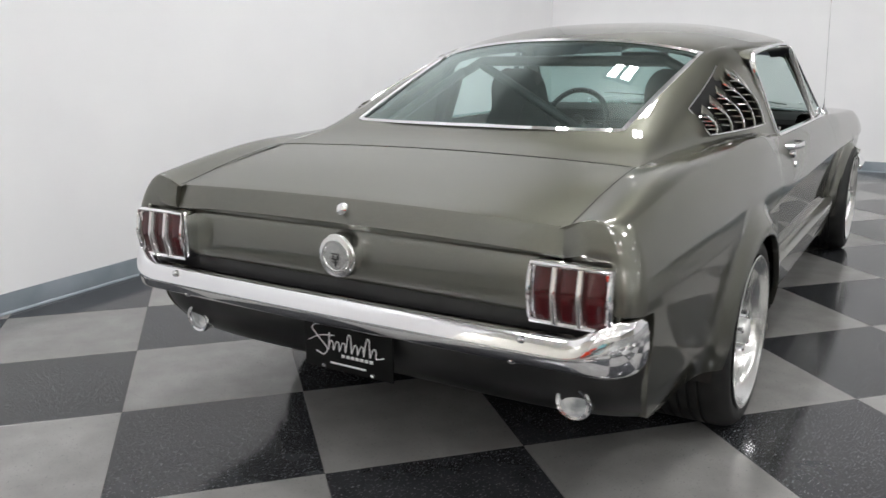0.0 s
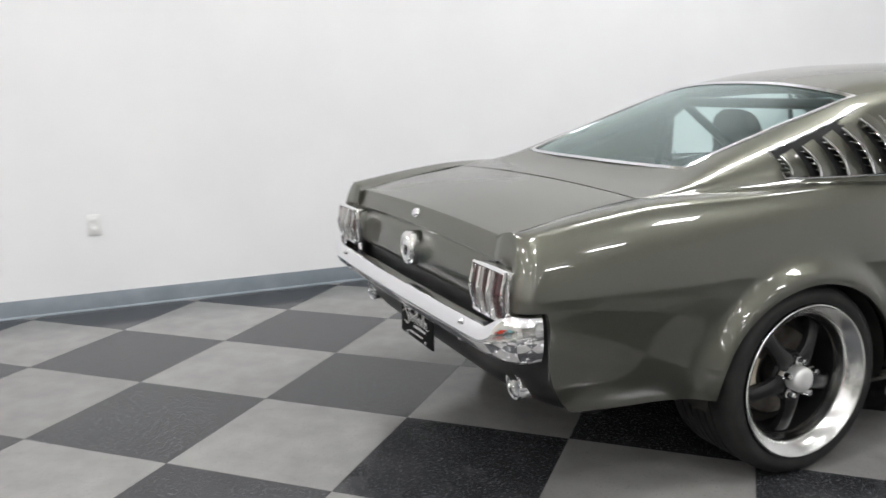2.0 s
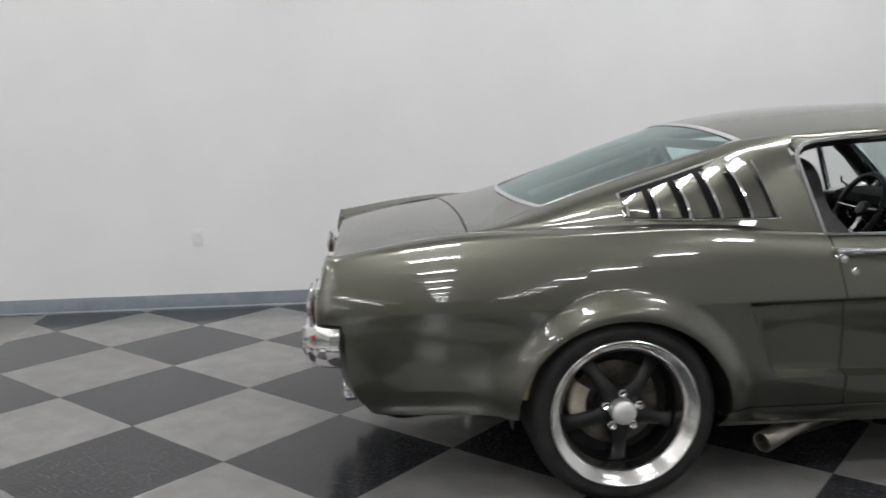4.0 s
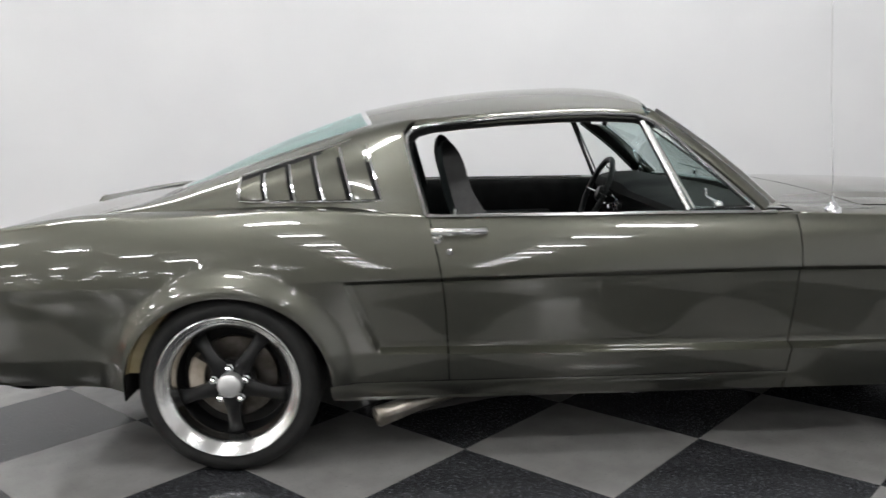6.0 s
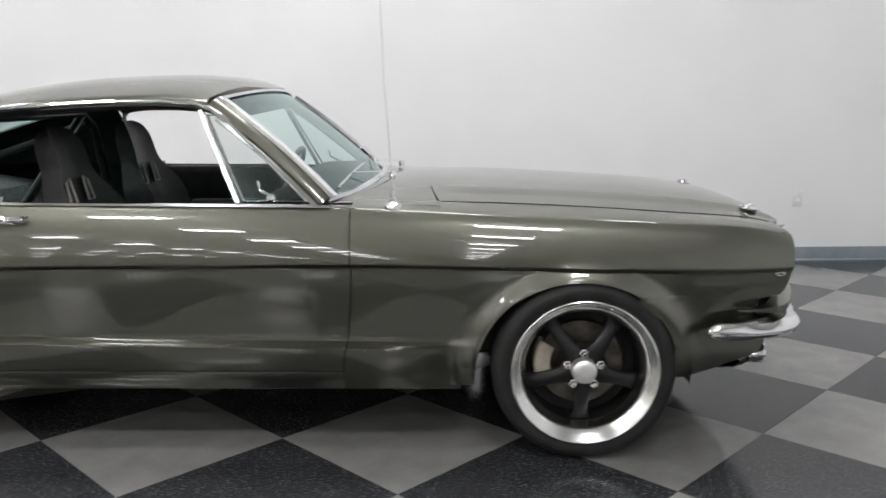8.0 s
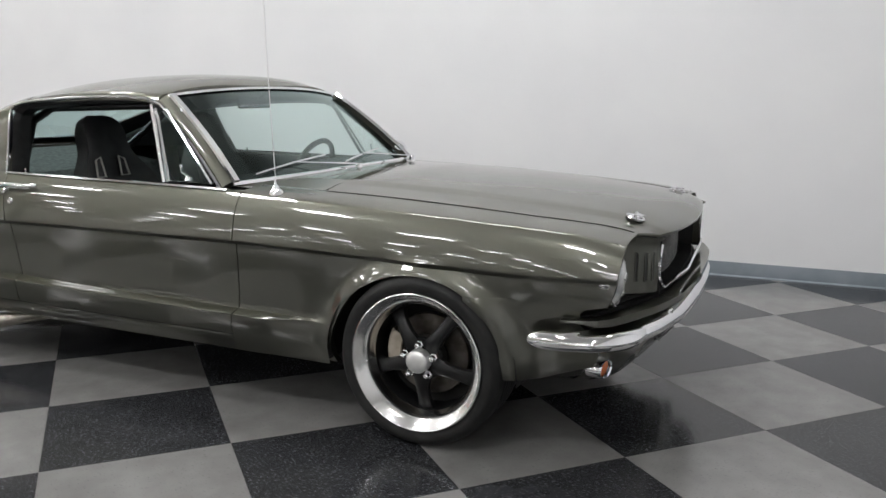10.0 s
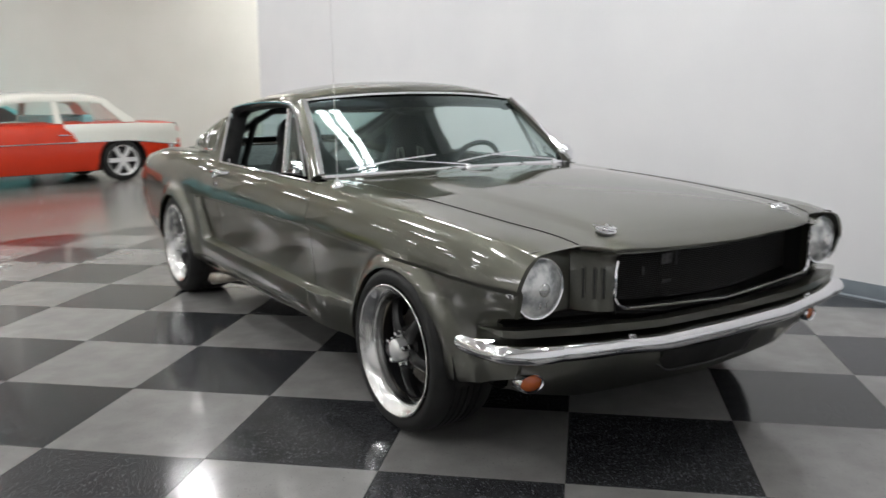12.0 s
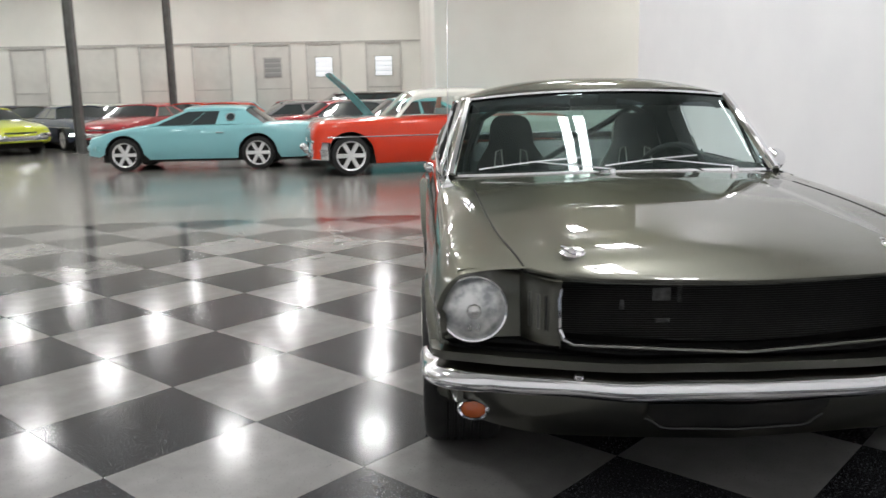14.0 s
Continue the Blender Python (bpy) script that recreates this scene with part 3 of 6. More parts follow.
for s in (-1, 1):
    bm = bmesh.new()
    sweep(bm, [(x, s * (HOOD_Y(x) + 0.0005), HOOD_Z(x) + 0.0015) for x in np.linspace(2.265, 3.415, 40)], [(-0.0024, -0.004), (0.0024, -0.004), (0.0024, 0.0004), (-0.0024, 0.0004)])
    part("panel_gap", bm, SEAM, HOOD)
for s in (-1, 1):
    # hood pin with its plate
    bm = bmesh.new()
    z = hood_z(3.38, 0.455)
    m = Matrix.Translation((3.39, s * 0.455, z + 0.002)) @ pose(0, 0, 0, 0, 14)
    lathe(bm, [(0, 0.009), (0.010, 0.008), (0.013, 0.004), (0.030, 0.0035), (0.034, 0.0), (0.034, -0.006)], m, 22)
    sweep(bm, [m @ Vector((-0.03, -0.028, 0.006)), m @ Vector((0.0, -0.006, 0.011)), m @ Vector((0.022, 0.02, 0.010)), m @ Vector((0.0, 0.03, 0.007))], ring(0.003, 6))
    lathe(bm, [(0, 0.019), (0.005, 0.018), (0.006, 0.015), (0.006, 0.0)], m, 12)
    part("hood_pin", bm, CHROME, HOOD, "chrome hood pin on a round plate")

# cowl between hood and windshield
bm = bmesh.new()
rows = []
for j in range(-24, 25):
    v = j / 24
    y = v * 0.735
    row = []
    for k in range(7):
        f = k / 6
        x0 = 1.985 - 0.135 * abs(v) ** 2.2
        x1 = 2.203 + 0.06 * abs(v) ** 2
        x = x0 + (x1 - x0) * f
        zz = (0.888 - 0.022 * abs(v) ** 2) * (1 - f) + hood_z(x1, y) * f if abs(y) < 0.66 else (0.866 * (1 - f) + 0.853 * f)
        row.append((x, y, zz - 0.001))
    rows.append(row)
sheet(bm, rows)
COWL = part("cowl_panel", bm, PAINT, CAR)
for s in (-1, 1):
    bm = bmesh.new()
    box(bm, (1.875, min(s * 0.735, s * 0.792), 0.838), (1.985, max(s * 0.735, s * 0.792), 0.856), 0.006)
    part("cowl_corner", bm, PAINT, COWL)

# trunk lid, rear deck, tail
def lid_z(x, y):
    z = curve([-0.94, -0.7, -0.48], [0.806, 0.855, 0.886])(x)
    return z + 0.012 * (1 - (abs(y) / 0.64) ** 2)


bm = bmesh.new()
rows = []
for k in range(17):
    x0 = -0.484 + (-0.925 + 0.484) * k / 16
    rows.append([(x0 + (0.02 * (1 - (j / 14) ** 2) - 0.0) * (1 - k / 16), 0.632 * j / 14, lid_z(x0, 0.632 * j / 14)) for j in range(-14, 15)])
for dx, dz in ((-0.006, -0.002), (-0.010, -0.008), (-0.024, -0.056), (-0.028, -0.066), (-0.026, -0.071), (-0.005, -0.075)):
    rows.append([(-0.925 + dx, 0.632 * j / 14, lid_z(-0.925, 0.632 * j / 14) + dz) for j in range(-14, 15)])
sheet(bm, rows)
returns(bm, (0, 0, -0.012))
LID = part("trunk_lid", bm, PAINT, CAR)
bm = bmesh.new()
lathe(bm, [(0, 0.013), (0.006, 0.013), (0.015, 0.009), (0.018, 0.003), (0.018, -0.01)], Matrix.Translation((-0.946, 0.002, 0.792)) @ pose(0, 0, 0, 0, -84), 26)
part("trunk_lock", bm, CHROME, LID, "round chrome trunk lock")

for s in (-1, 1):
    bm = bmesh.new()
    path = [(x, s * 0.6345, max(lid_z(x, 0.632), DECK_Z(x)) + 0.0012) for x in np.linspace(-0.484, -0.935, 20)]
    sweep(bm, path, [(-0.0013, -0.004), (0.0013, -0.004), (0.0013, -0.0006), (-0.0013, -0.0006)])
    part("panel_gap", bm, SEAM, LID)

bm = bmesh.new()
rows = []
DECK_MID = curve([-0.48, -0.35, -0.22], [0.899, 0.918, 0.952])
for k in range(9):
    x0 = -0.478 + 0.258 * k / 8
    row = []
    for j in range(-14, 15):
        v = j / 14
        y1 = 0.64 + (0.50 - 0.64) * smooth(0.0, 1.0, k / 8)
        x = x0 + 0.02 * (1 - v * v) * (1 - k / 8) - 0.03 * (1 - v * v) * (k / 8)
        row.append((x, y1 * v, DECK_MID(x0) - 0.013 * v * v * (1 - k / 8)))
    rows.append(row)
sheet(bm, rows)
part("rear_deck", bm, PAINT, CAR)

bm = bmesh.new()
rows = []
for z, x in ((0.765, -0.90), (0.752, -0.915), (0.735, -0.930), (0.715, -0.939), (0.67, -0.945), (0.612, -0.949), (0.598, -0.946), (0.594, -0.935), (0.594, -0.90)):
    rows.append([(x + 0.03 * max(0, abs(j) - 15) / 3 * 0.2, 0.76 * j / 18, z) for j in range(-18, 19)])
sheet(bm, rows)
TAILP = part("tail_panel", bm, PAINT, CAR)
for s in (-1, 1):
    # quarter end caps that close the corners of the tail
    bm = bmesh.new()
    rows = []
    xc = -0.945
    yc0, zc0, yc1, zc1 = half_width(xc, Z_SH(xc) - 0.001), Z_SH(xc), DECK_Y(xc), DECK_Z(xc)
    for f in np.linspace(0, 1, 17):
        row = []
        for g in np.linspace(0, 1, 15):
            q = min(1.0, max(0.0, (yc0 - 0.633 - (yc0 - 0.633) * f) / (yc0 - yc1)))
            zt = zc0 + (zc1 - zc0) * q + 0.032 * (1 - (1 - q) ** 3) * (1 - q) * min(1, (yc0 - yc1) / 0.1) - 0.001
            z = 0.585 + (zt - 0.585) * g
            xo = TAIL_X(z)
            yo = half_width(xo, min(z, Z_SH(xo) - 0.001)) - 0.002
            y = 0.633 + (yo - 0.633) * f
            x = xo + 0.004 * (1 - smooth(0, 0.35, f)) - 0.004 * math.sin(math.pi * f)
            x += 0.034 * (1 - smooth(0.722, 0.752, z)) * (1 - smooth(0.80, 0.95, f))
            row.append((x, s * y, z))
        rows.append(row)
    sheet(bm, rows)
    returns(bm, (0.02, 0, 0))
    part("quarter_end_cap", bm, PAINT, CAR)

# fuel cap
bm = bmesh.new()
mcap = Matrix.Translation((-0.944, 0.0, 0.672)) @ pose(0, 0, 0, 0, -90)
lathe(bm, [(0, 0.046), (0.036, 0.0455), (0.038, 0.048), (0.044, 0.048), (0.046, 0.045), (0.056, 0.043), (0.060, 0.038), (0.061, 0.028), (0.061, 0.0), (0.061, -0.02)], mcap, 40)
CAP = part("fuel_cap", bm, BRIGHT, TAILP, "round chrome fuel cap with a dark centre mark")
bm = bmesh.new()
for a, b in (((-0.012, 0.010), (0.012, 0.014)), ((-0.012, -0.002), (-0.008, 0.012)), ((-0.012, -0.004), (0.012, 0.0)), ((0.004, -0.002), (0.008, 0.006)), ((-0.002, -0.022), (0.002, -0.002)), ((-0.01, -0.012), (0.012, -0.009))):
    box(bm, (-0.993, a[0], 0.668 + a[1]), (-0.989, b[0], 0.668 + b[1]), 0.0005, 1)
part("cap_mark", bm, SATIN, CAP)

# tail lamps
for s in (-1, 1):
    y0, y1, z0, z1 = 0.568, 0.766, 0.592, 0.736
    bm = bmesh.new()
    box(bm, (-0.992, min(s * y0, s * y1), z0), (-0.935, max(s * y0, s * y1), z1), 0.012, 3)
    LAMPH = part("tail_lamp", bm, CHROME, CAR, "three red upright lenses in a chrome bezel")
    for k in range(3):
        a = y0 + 0.007 + k * 0.062
        bm = bmesh.new()
        rows = []
        for z in np.linspace(z0 + 0.010, z1 - 0.010, 9):
            bulge = 0.014 * (1 - abs(z - 0.665) / 0.07)
            rows.append([(-0.984, s * a, z), (-0.990 - bulge, s * (a + 0.006), z), (-0.993 - bulge, s * (a + 0.028), z), (-0.990 - bulge, s * (a + 0.050), z), (-0.984, s * (a + 0.056), z)])
        sheet(bm, rows)
        part("red_lens", bm, TAIL_RED, LAMPH)
        if k < 2:
            c = a + 0.059
            bm = bmesh.new()
            rows = []
            for z in np.linspace(z0 + 0.005, z1 - 0.005, 9):
                bulge = 0.014 * (1 - abs(z - 0.665) / 0.07)
                rows.append([(-0.984, s * (c - 0.008), z), (-1.002 - bulge, s * (c - 0.0075), z), (-1.006 - bulge, s * (c - 0.005), z), (-1.007 - bulge, s * c, z), (-1.006 - bulge, s * (c + 0.005), z), (-1.002 - bulge, s * (c + 0.0075), z), (-0.984, s * (c + 0.008), z)])
            sheet(bm, rows)
            part("chrome_divider", bm, BRIGHT, LAMPH)
    bm = bmesh.new()
    rim = []
    for k in range(9):
        z = z0 + 0.004 + (z1 - z0 - 0.008) * k / 8
        rim.append((z, -0.994 - 0.014 * (1 - abs(z - 0.665) / 0.07)))
    loop = [Vector((x, s * (y0 + 0.003), z)) for z, x in rim] + [Vector((x, s * (y1 - 0.003), z)) for z, x in rim[::-1]]
    sweep(bm, loop, ring(0.006, 8), closed=True, up=(1, 0, 0))
    part("chrome_rim", bm, CHROME, LAMPH)

# rear bumper: a bar that wraps round the corners, with raised ends
bm = bmesh.new()
path = []
for k in range(61):
    y = 0.70 * k / 60
    path.append((-1.035 + 0.014 * (y / 0.70) ** 2, y))
for k in range(1, 25):
    f = math.pi / 2 * k / 24
    path.append((-0.921 - 0.100 * math.cos(f), 0.70 + 0.112 * math.sin(f)))
path += [(-0.916, 0.8125), (-0.911, 0.813)]
path = [(x, -y) for x, y in path[:0:-1]] + path
last = len(path) - 1
BAR = ((-0.04, 0.98), (-0.008, 1.0), (0.001, 0.99), (0.006, 0.95), (0.011, 0.86), (0.016, 0.70), (0.020, 0.54), (0.0215, 0.46), (0.020, 0.39), (0.015, 0.28), (0.008, 0.14), (0.002, 0.05), (-0.006, 0.0), (-0.04, -0.01))
WING = ((-0.016, 0.985), (-0.008, 1.0), (-0.002, 0.99), (0.003, 0.95), (0.008, 0.86), (0.012, 0.72), (0.014, 0.58), (0.0145, 0.48), (0.014, 0.40), (0.012, 0.30), (0.008, 0.16), (0.002, 0.06), (-0.006, 0.0), (-0.014, 0.01))
rows = []
for k, (x, y) in enumerate(path):
    dx, dy = path[min(k + 1, last)][0] - path[max(k - 1, 0)][0], path[min(k + 1, last)][1] - path[max(k - 1, 0)][1]
    n = Vector((-dy, dx, 0)).normalized()
    far, round_ = smooth(0.67, 0.80, abs(y)), smooth(0.66, 0.78, abs(y))
    lo, hi = 0.492 - 0.006 * far, 0.574 + 0.050 * far
    row = []
    for (d0, f0), (d1, f1) in zip(BAR, WING):
        d, f = d0 + (d1 - d0) * round_, f0 + (f1 - f0) * round_
        row.append((x + n.x * d, y + n.y * d, lo + (hi - lo) * f))
    rows.append(row)
vs = sheet(bm, rows)
bm.faces.new(vs[0])
bm.faces.new(vs[-1])
REARB = part("rear_bumper", bm, CHROME, CAR, "chrome bumper bar with raised ends", angle=1.1)
for y, z in ((0.57, 0.560), (-0.57, 0.560), (0.54, 0.499), (-0.54, 0.499)):
    bm = bmesh.new()
    lathe(bm, [(0, 0.009), (0.006, 0.007), (0.010, 0.0), (0.010, -0.01)], Matrix.Translation((-1.040 if z > 0.52 else -1.026, y, z)) @ pose(0, 0, 0, 0, -90), 16)
    part("bumper_bolt", bm, CHROME, REARB)

# rear valance and plate
X_EDGE = curve([0.30, 0.321, 0.350, 0.390, 0.46, 0.60, 0.64], [-0.72, -0.786, -0.828, -0.858, -0.882, -0.892, -0.90])
X_MID = curve([0.30, 0.32, 0.36, 0.44, 0.50, 0.60, 0.64], [-0.80, -0.866, -0.902, -0.936, -0.946, -0.925, -0.92])
bm = bmesh.new()
rows = []
for j in range(-30, 31):
    v = math.sin(j / 30 * math.pi / 2)
    a = abs(v)
    row = []
    for z in (0.64, 0.60, 0.57, 0.53, 0.50, 0.46, 0.42, 0.385, 0.352, 0.33, 0.315, 0.304, 0.300):
        xe = X_EDGE(z)
        row.append((X_MID(z) + (xe - X_MID(z)) * a ** 7, v * (half_width(xe, z) - 0.004), z))
    row.append((row[-1][0] + 0.08, row[-1][1] * 0.97, 0.298))
    rows.append(row)
sheet(bm, rows)
part("rear_valance", bm, SATIN, CAR, "glossy black lower tail panel")
PL = part("number_plate", box(bmesh.new(), (-0.972, -0.152, 0.318), (-0.966, 0.152, 0.462), 0.002), SHADE, CAR, "black dealer plate with pale script strokes")
PL.location = (0.018, 0, 0.012)
STROKE = [(-0.0012, -0.0012), (0.0012, -0.0012), (0.0012, 0.0012), (-0.0012, 0.0012)]


def scribble(points):
    """A thin flowing stroke on the plate, (across, up) from its middle."""
    ys, zs = curve(range(len(points)), [p[0] for p in points]), curve(range(len(points)), [p[1] for p in points])
    bm = bmesh.new()
    sweep(bm, [(-0.974, -ys(u), 0.398 + zs(u)) for u in np.linspace(0, len(points) - 1, 6 * len(points))], STROKE, up=(1, 0, 0))
    return bm


part("script_stroke", scribble([(-0.055, 0.052), (-0.10, 0.050), (-0.122, 0.035), (-0.10, 0.012), (-0.07, -0.02), (-0.085, -0.038), (-0.11, -0.030)]), WHITE_SIGN, PL)
part("script_stroke", scribble([(-0.135, -0.002), (-0.09, 0.018), (-0.045, 0.024)]), WHITE_SIGN, PL)
run = [(-0.06, 0.03), (-0.066, -0.022)]
for k in range(8):
    x = -0.056 + 0.021 * k
    tall = 0.034 if k in (3, 6) else 0.008
    run += [(x, tall), (x + 0.007, tall - 0.006), (x + 0.008, -0.02)]
part("script_stroke", scribble(run + [(0.125, -0.012)]), WHITE_SIGN, PL)
for k in range(7):
    part("small_mark", box(bmesh.new(), (-0.975, 0.01 - k * 0.016, 0.362), (-0.972, 0.02 - k * 0.016, 0.370)), WHITE_SIGN, PL)
part("small_mark", box(bmesh.new(), (-0.975, -0.06, 0.338), (-0.972, 0.06, 0.342)), WHITE_SIGN, PL)
for s in (-1, 1):
    for z in (0.452, 0.328):
        bm = bmesh.new()
        lathe(bm, [(0, 0.006), (0.005, 0.005), (0.007, 0)], Matrix.Translation((-0.972, s * 0.085, z)) @ pose(0, 0, 0, 0, -90), 10)
        part("plate_screw", bm, CHROME, PL)
    # exhaust trumpets in the valance
    bm = bmesh.new()
    m = Matrix.Translation((-0.858, s * 0.645, 0.372)) @ pose(0, 0, 0, 0, -94)
    lathe(bm, [(0.0, -0.02), (0.030, -0.02), (0.033, 0.04), (0.036, 0.048), (0.043, 0.050), (0.047, 0.044), (0.047, 0.02), (0.043, -0.08)], m, 32)
    TR = part("exhaust_trumpet", bm, CHROME, CAR, "oval chrome exhaust surround")
    bm = bmesh.new()
    lathe(bm, [(0, 0.044), (0.02, 0.042), (0.034, 0.036)], m, 24)
    part("inner_lens", bm, LENS, TR)
# sail panels (roof sides behind the doors)
EDGE_Y = curve([-0.48, -0.35, -0.22, 0, 0.3, 0.5, 0.7], [0.64, 0.575, 0.50, 0.51, 0.525, 0.54, 0.595])
EDGE_Z = curve([-0.48, -0.35, -0.22, -0.1, 0, 0.2, 0.35, 0.5, 0.6, 0.7], [0.886, 0.911, 0.950, 0.992, 1.025, 1.088, 1.132, 1.170, 1.187, 1.199])


def sail_section(x, n=16):
    p0, p3 = (DECK_Y(x), DECK_Z(x)), (EDGE_Y(x), EDGE_Z(x))
    h = p3[1] - p0[1]
    p1 = (p0[0] - 0.22 * h, p0[1] + 0.68 * h)
    p2 = (p3[0] + 0.62 * (p0[0] - 0.28 * h - p3[0]), p3[1] - 0.10 * h * smooth(0, 0.2, h))
    out = []
    for k in range(n + 1):
        t = k / n
        a, b, c, d = (1 - t) ** 3, 3 * t * (1 - t) ** 2, 3 * t * t * (1 - t), t ** 3
        out.append((a * p0[0] + b * p1[0] + c * p2[0] + d * p3[0], a * p0[1] + b * p1[1] + c * p2[1] + d * p3[1]))
    return out


def sail_y(x, z):
    sec = sail_section(x, 30)
    for (ya, za), (yb, zb) in zip(sec, sec[1:]):
        if za <= z <= zb:
            return ya + (yb - ya) * (z - za) / max(1e-6, zb - za)
    return sec[0][0] if z < sec[0][1] else sec[-1][0]


def post_shift(z):
    return -0.31 * max(0, z - 0.873) if z < 1.15 else -0.086 + 0.9 * (z - 1.15)


for s in (-1, 1):
    bm = bmesh.new()
    rows = []
    for k in range(41):
        xn = -0.478 + 1.18 * k / 40
        w = smooth(0.15, 0.702, xn)
        rows.append([(xn + w * w * post_shift(z), s * y, z) for y, z in sail_section(xn)])
    sheet(bm, rows)
    returns(bm, (0, -s * 0.01, 0))
    SAIL = part("sail_panel", bm, PAINT, CAR)
    # louvres
    def vz_top(x):
        return 1.004 + (x - 0.037) * (1.142 - 1.004) / (0.482 - 0.037)
    def vent_pt(x, z, out):
        return (x, s * (sail_y(x, z) + out), z)
    bm = bmesh.new()
    rows = []
    for k in range(25):
        f = k / 24
        row = []
        for j in range(9):
            g = j / 8
            xa, xb = 0.045 + 0.495 * f, 0.04 + 0.44 * f
            x = xa + (xb - xa) * g
            z = 0.930 + (vz_top(x) - 0.930) * g
            row.append(vent_pt(x, z, 0.003))
        rows.append(row)
    sheet(bm, rows)
    # Black sheet on the sail paints the shade between and above the slats.
    VENT = part("quarter_louvre", bm, SHADE, CAR, "five-slat louvre set in the roof side")
    for k in range(5):
        f0, f1 = (k + 0.03) / 5, (k + 0.80) / 5
        bm = bmesh.new()
        rows = []
        for j in range(9):
            g = j / 8
            row = []
            for q in range(6):
                f = f0 + (f1 - f0) * q / 5
                x = (0.045 + 0.495 * f) * (1 - g) + (0.04 + 0.44 * f) * g
                z = 0.932 + (vz_top(x) - 0.944) * g
                row.append(vent_pt(x, z, 0.007 + 0.031 * (1 - q / 5) * (0.6 + 0.4 * math.sin(math.pi * g))))
            rows.append(row)
        sheet(bm, rows)
        returns(bm, (0, -s * 0.003, 0))
        SL = part("louvre_slat", bm, PAINT, VENT)
        bm = bmesh.new()
        path = []
        for j in range(9):
            g = j / 8
            x = (0.045 + 0.495 * f0) * (1 - g) + (0.04 + 0.44 * f0) * g
            z = 0.932 + (vz_top(x) - 0.944) * g
            path.append(vent_pt(x, z, 0.007 + 0.031 * (0.6 + 0.4 * math.sin(math.pi * g))))
        sweep(bm, path, [(-0.0025, -0.003), (0.0025, -0.003), (0.0025, 0.003), (-0.0025, 0.003)], up=(1, 0, 0))
        n = 4 + k // 2
        for q in range(1, n + 1):
            g = q / (n + 1)
            x = (0.045 + 0.495 * f0) * (1 - g) + (0.04 + 0.44 * f0) * g
            z = 0.932 + (vz_top(x) - 0.944) * g
            a, b = Vector(vent_pt(x, z, 0.003)), Vector(vent_pt(x, z, 0.034))
            sweep(bm, [a, b], ring(0.0034, 6), up=(1, 0, 0))
        part("slat_grid", bm, CHROME, VENT)
    bm = bmesh.new()
    loop = []
    for k in range(13):
        x = 0.045 + 0.495 * k / 12
        loop.append(vent_pt(x, 0.926, 0.005))
    for k in range(1, 7):
        x = 0.54 - 0.06 * k / 6
        loop.append(vent_pt(x, 0.926 + (1.144 - 0.926) * k / 6, 0.005))
    for k in range(1, 13):
        x = 0.48 - 0.443 * k / 12
        loop.append(vent_pt(x, vz_top(x) + 0.003, 0.005))
    sweep(bm, loop, ring(0.004, 6), up=(0, 1, 0), closed=True)
    part("louvre_frame", bm, CHROME, VENT, "thin bright frame")

# roof skin
ROOF_C = curve([0.43, 0.6, 0.8, 1.0, 1.25, 1.4, 1.5, 1.555], [1.225, 1.257, 1.284, 1.300, 1.306, 1.297, 1.275, 1.245])
ROOF_E = curve([0.43, 0.5, 0.6, 0.7, 1.0, 1.27, 1.45, 1.53], [1.15, 1.170, 1.187, 1.199, 1.220, 1.228, 1.217, 1.203])
ROOF_Y = curve([0.43, 0.5, 0.6, 0.7, 0.9, 1.2, 1.45, 1.53], [0.535, 0.54, 0.565, 0.595, 0.630, 0.645, 0.635, 0.625])


def roof_z(x, v):
    return ROOF_E(x) + (ROOF_C(x) - ROOF_E(x)) * (1 - abs(v) ** 2.6)


bm = bmesh.new()
rows = []
for k in range(41):
    u = k / 40
    row = []
    for j in range(-20, 21):
        v = j / 20
        xa, xb = 0.445 + 0.055 * v * v, 1.545 - 0.075 * v * v
        x = xa + (xb - xa) * u
        y = v * ROOF_Y(x)
        row.append((x, y, roof_z(x, v)))
    for s, at in ((-1, 0), (1, len(row))):
        x = row[0][0] if s < 0 else row[-1][0]
        if x > 0.60:
            w = smooth(0.60, 0.72, x)
            add = [(x, s * (ROOF_Y(x) + w * d), ROOF_E(x) - w * q) for d, q in ((0.018, 0.006), (0.032, 0.015), (0.040, 0.026))]
        else:
            add = [(x, s * ROOF_Y(x), ROOF_E(x))] * 3
        if s < 0:
            row = add[::-1] + row
        else:
            row = row + add
    rows.append(row)
sheet(bm, rows)
tidy(bm)
returns(bm, (0, 0, -0.012))
part("roof", bm, PAINT, CAR)

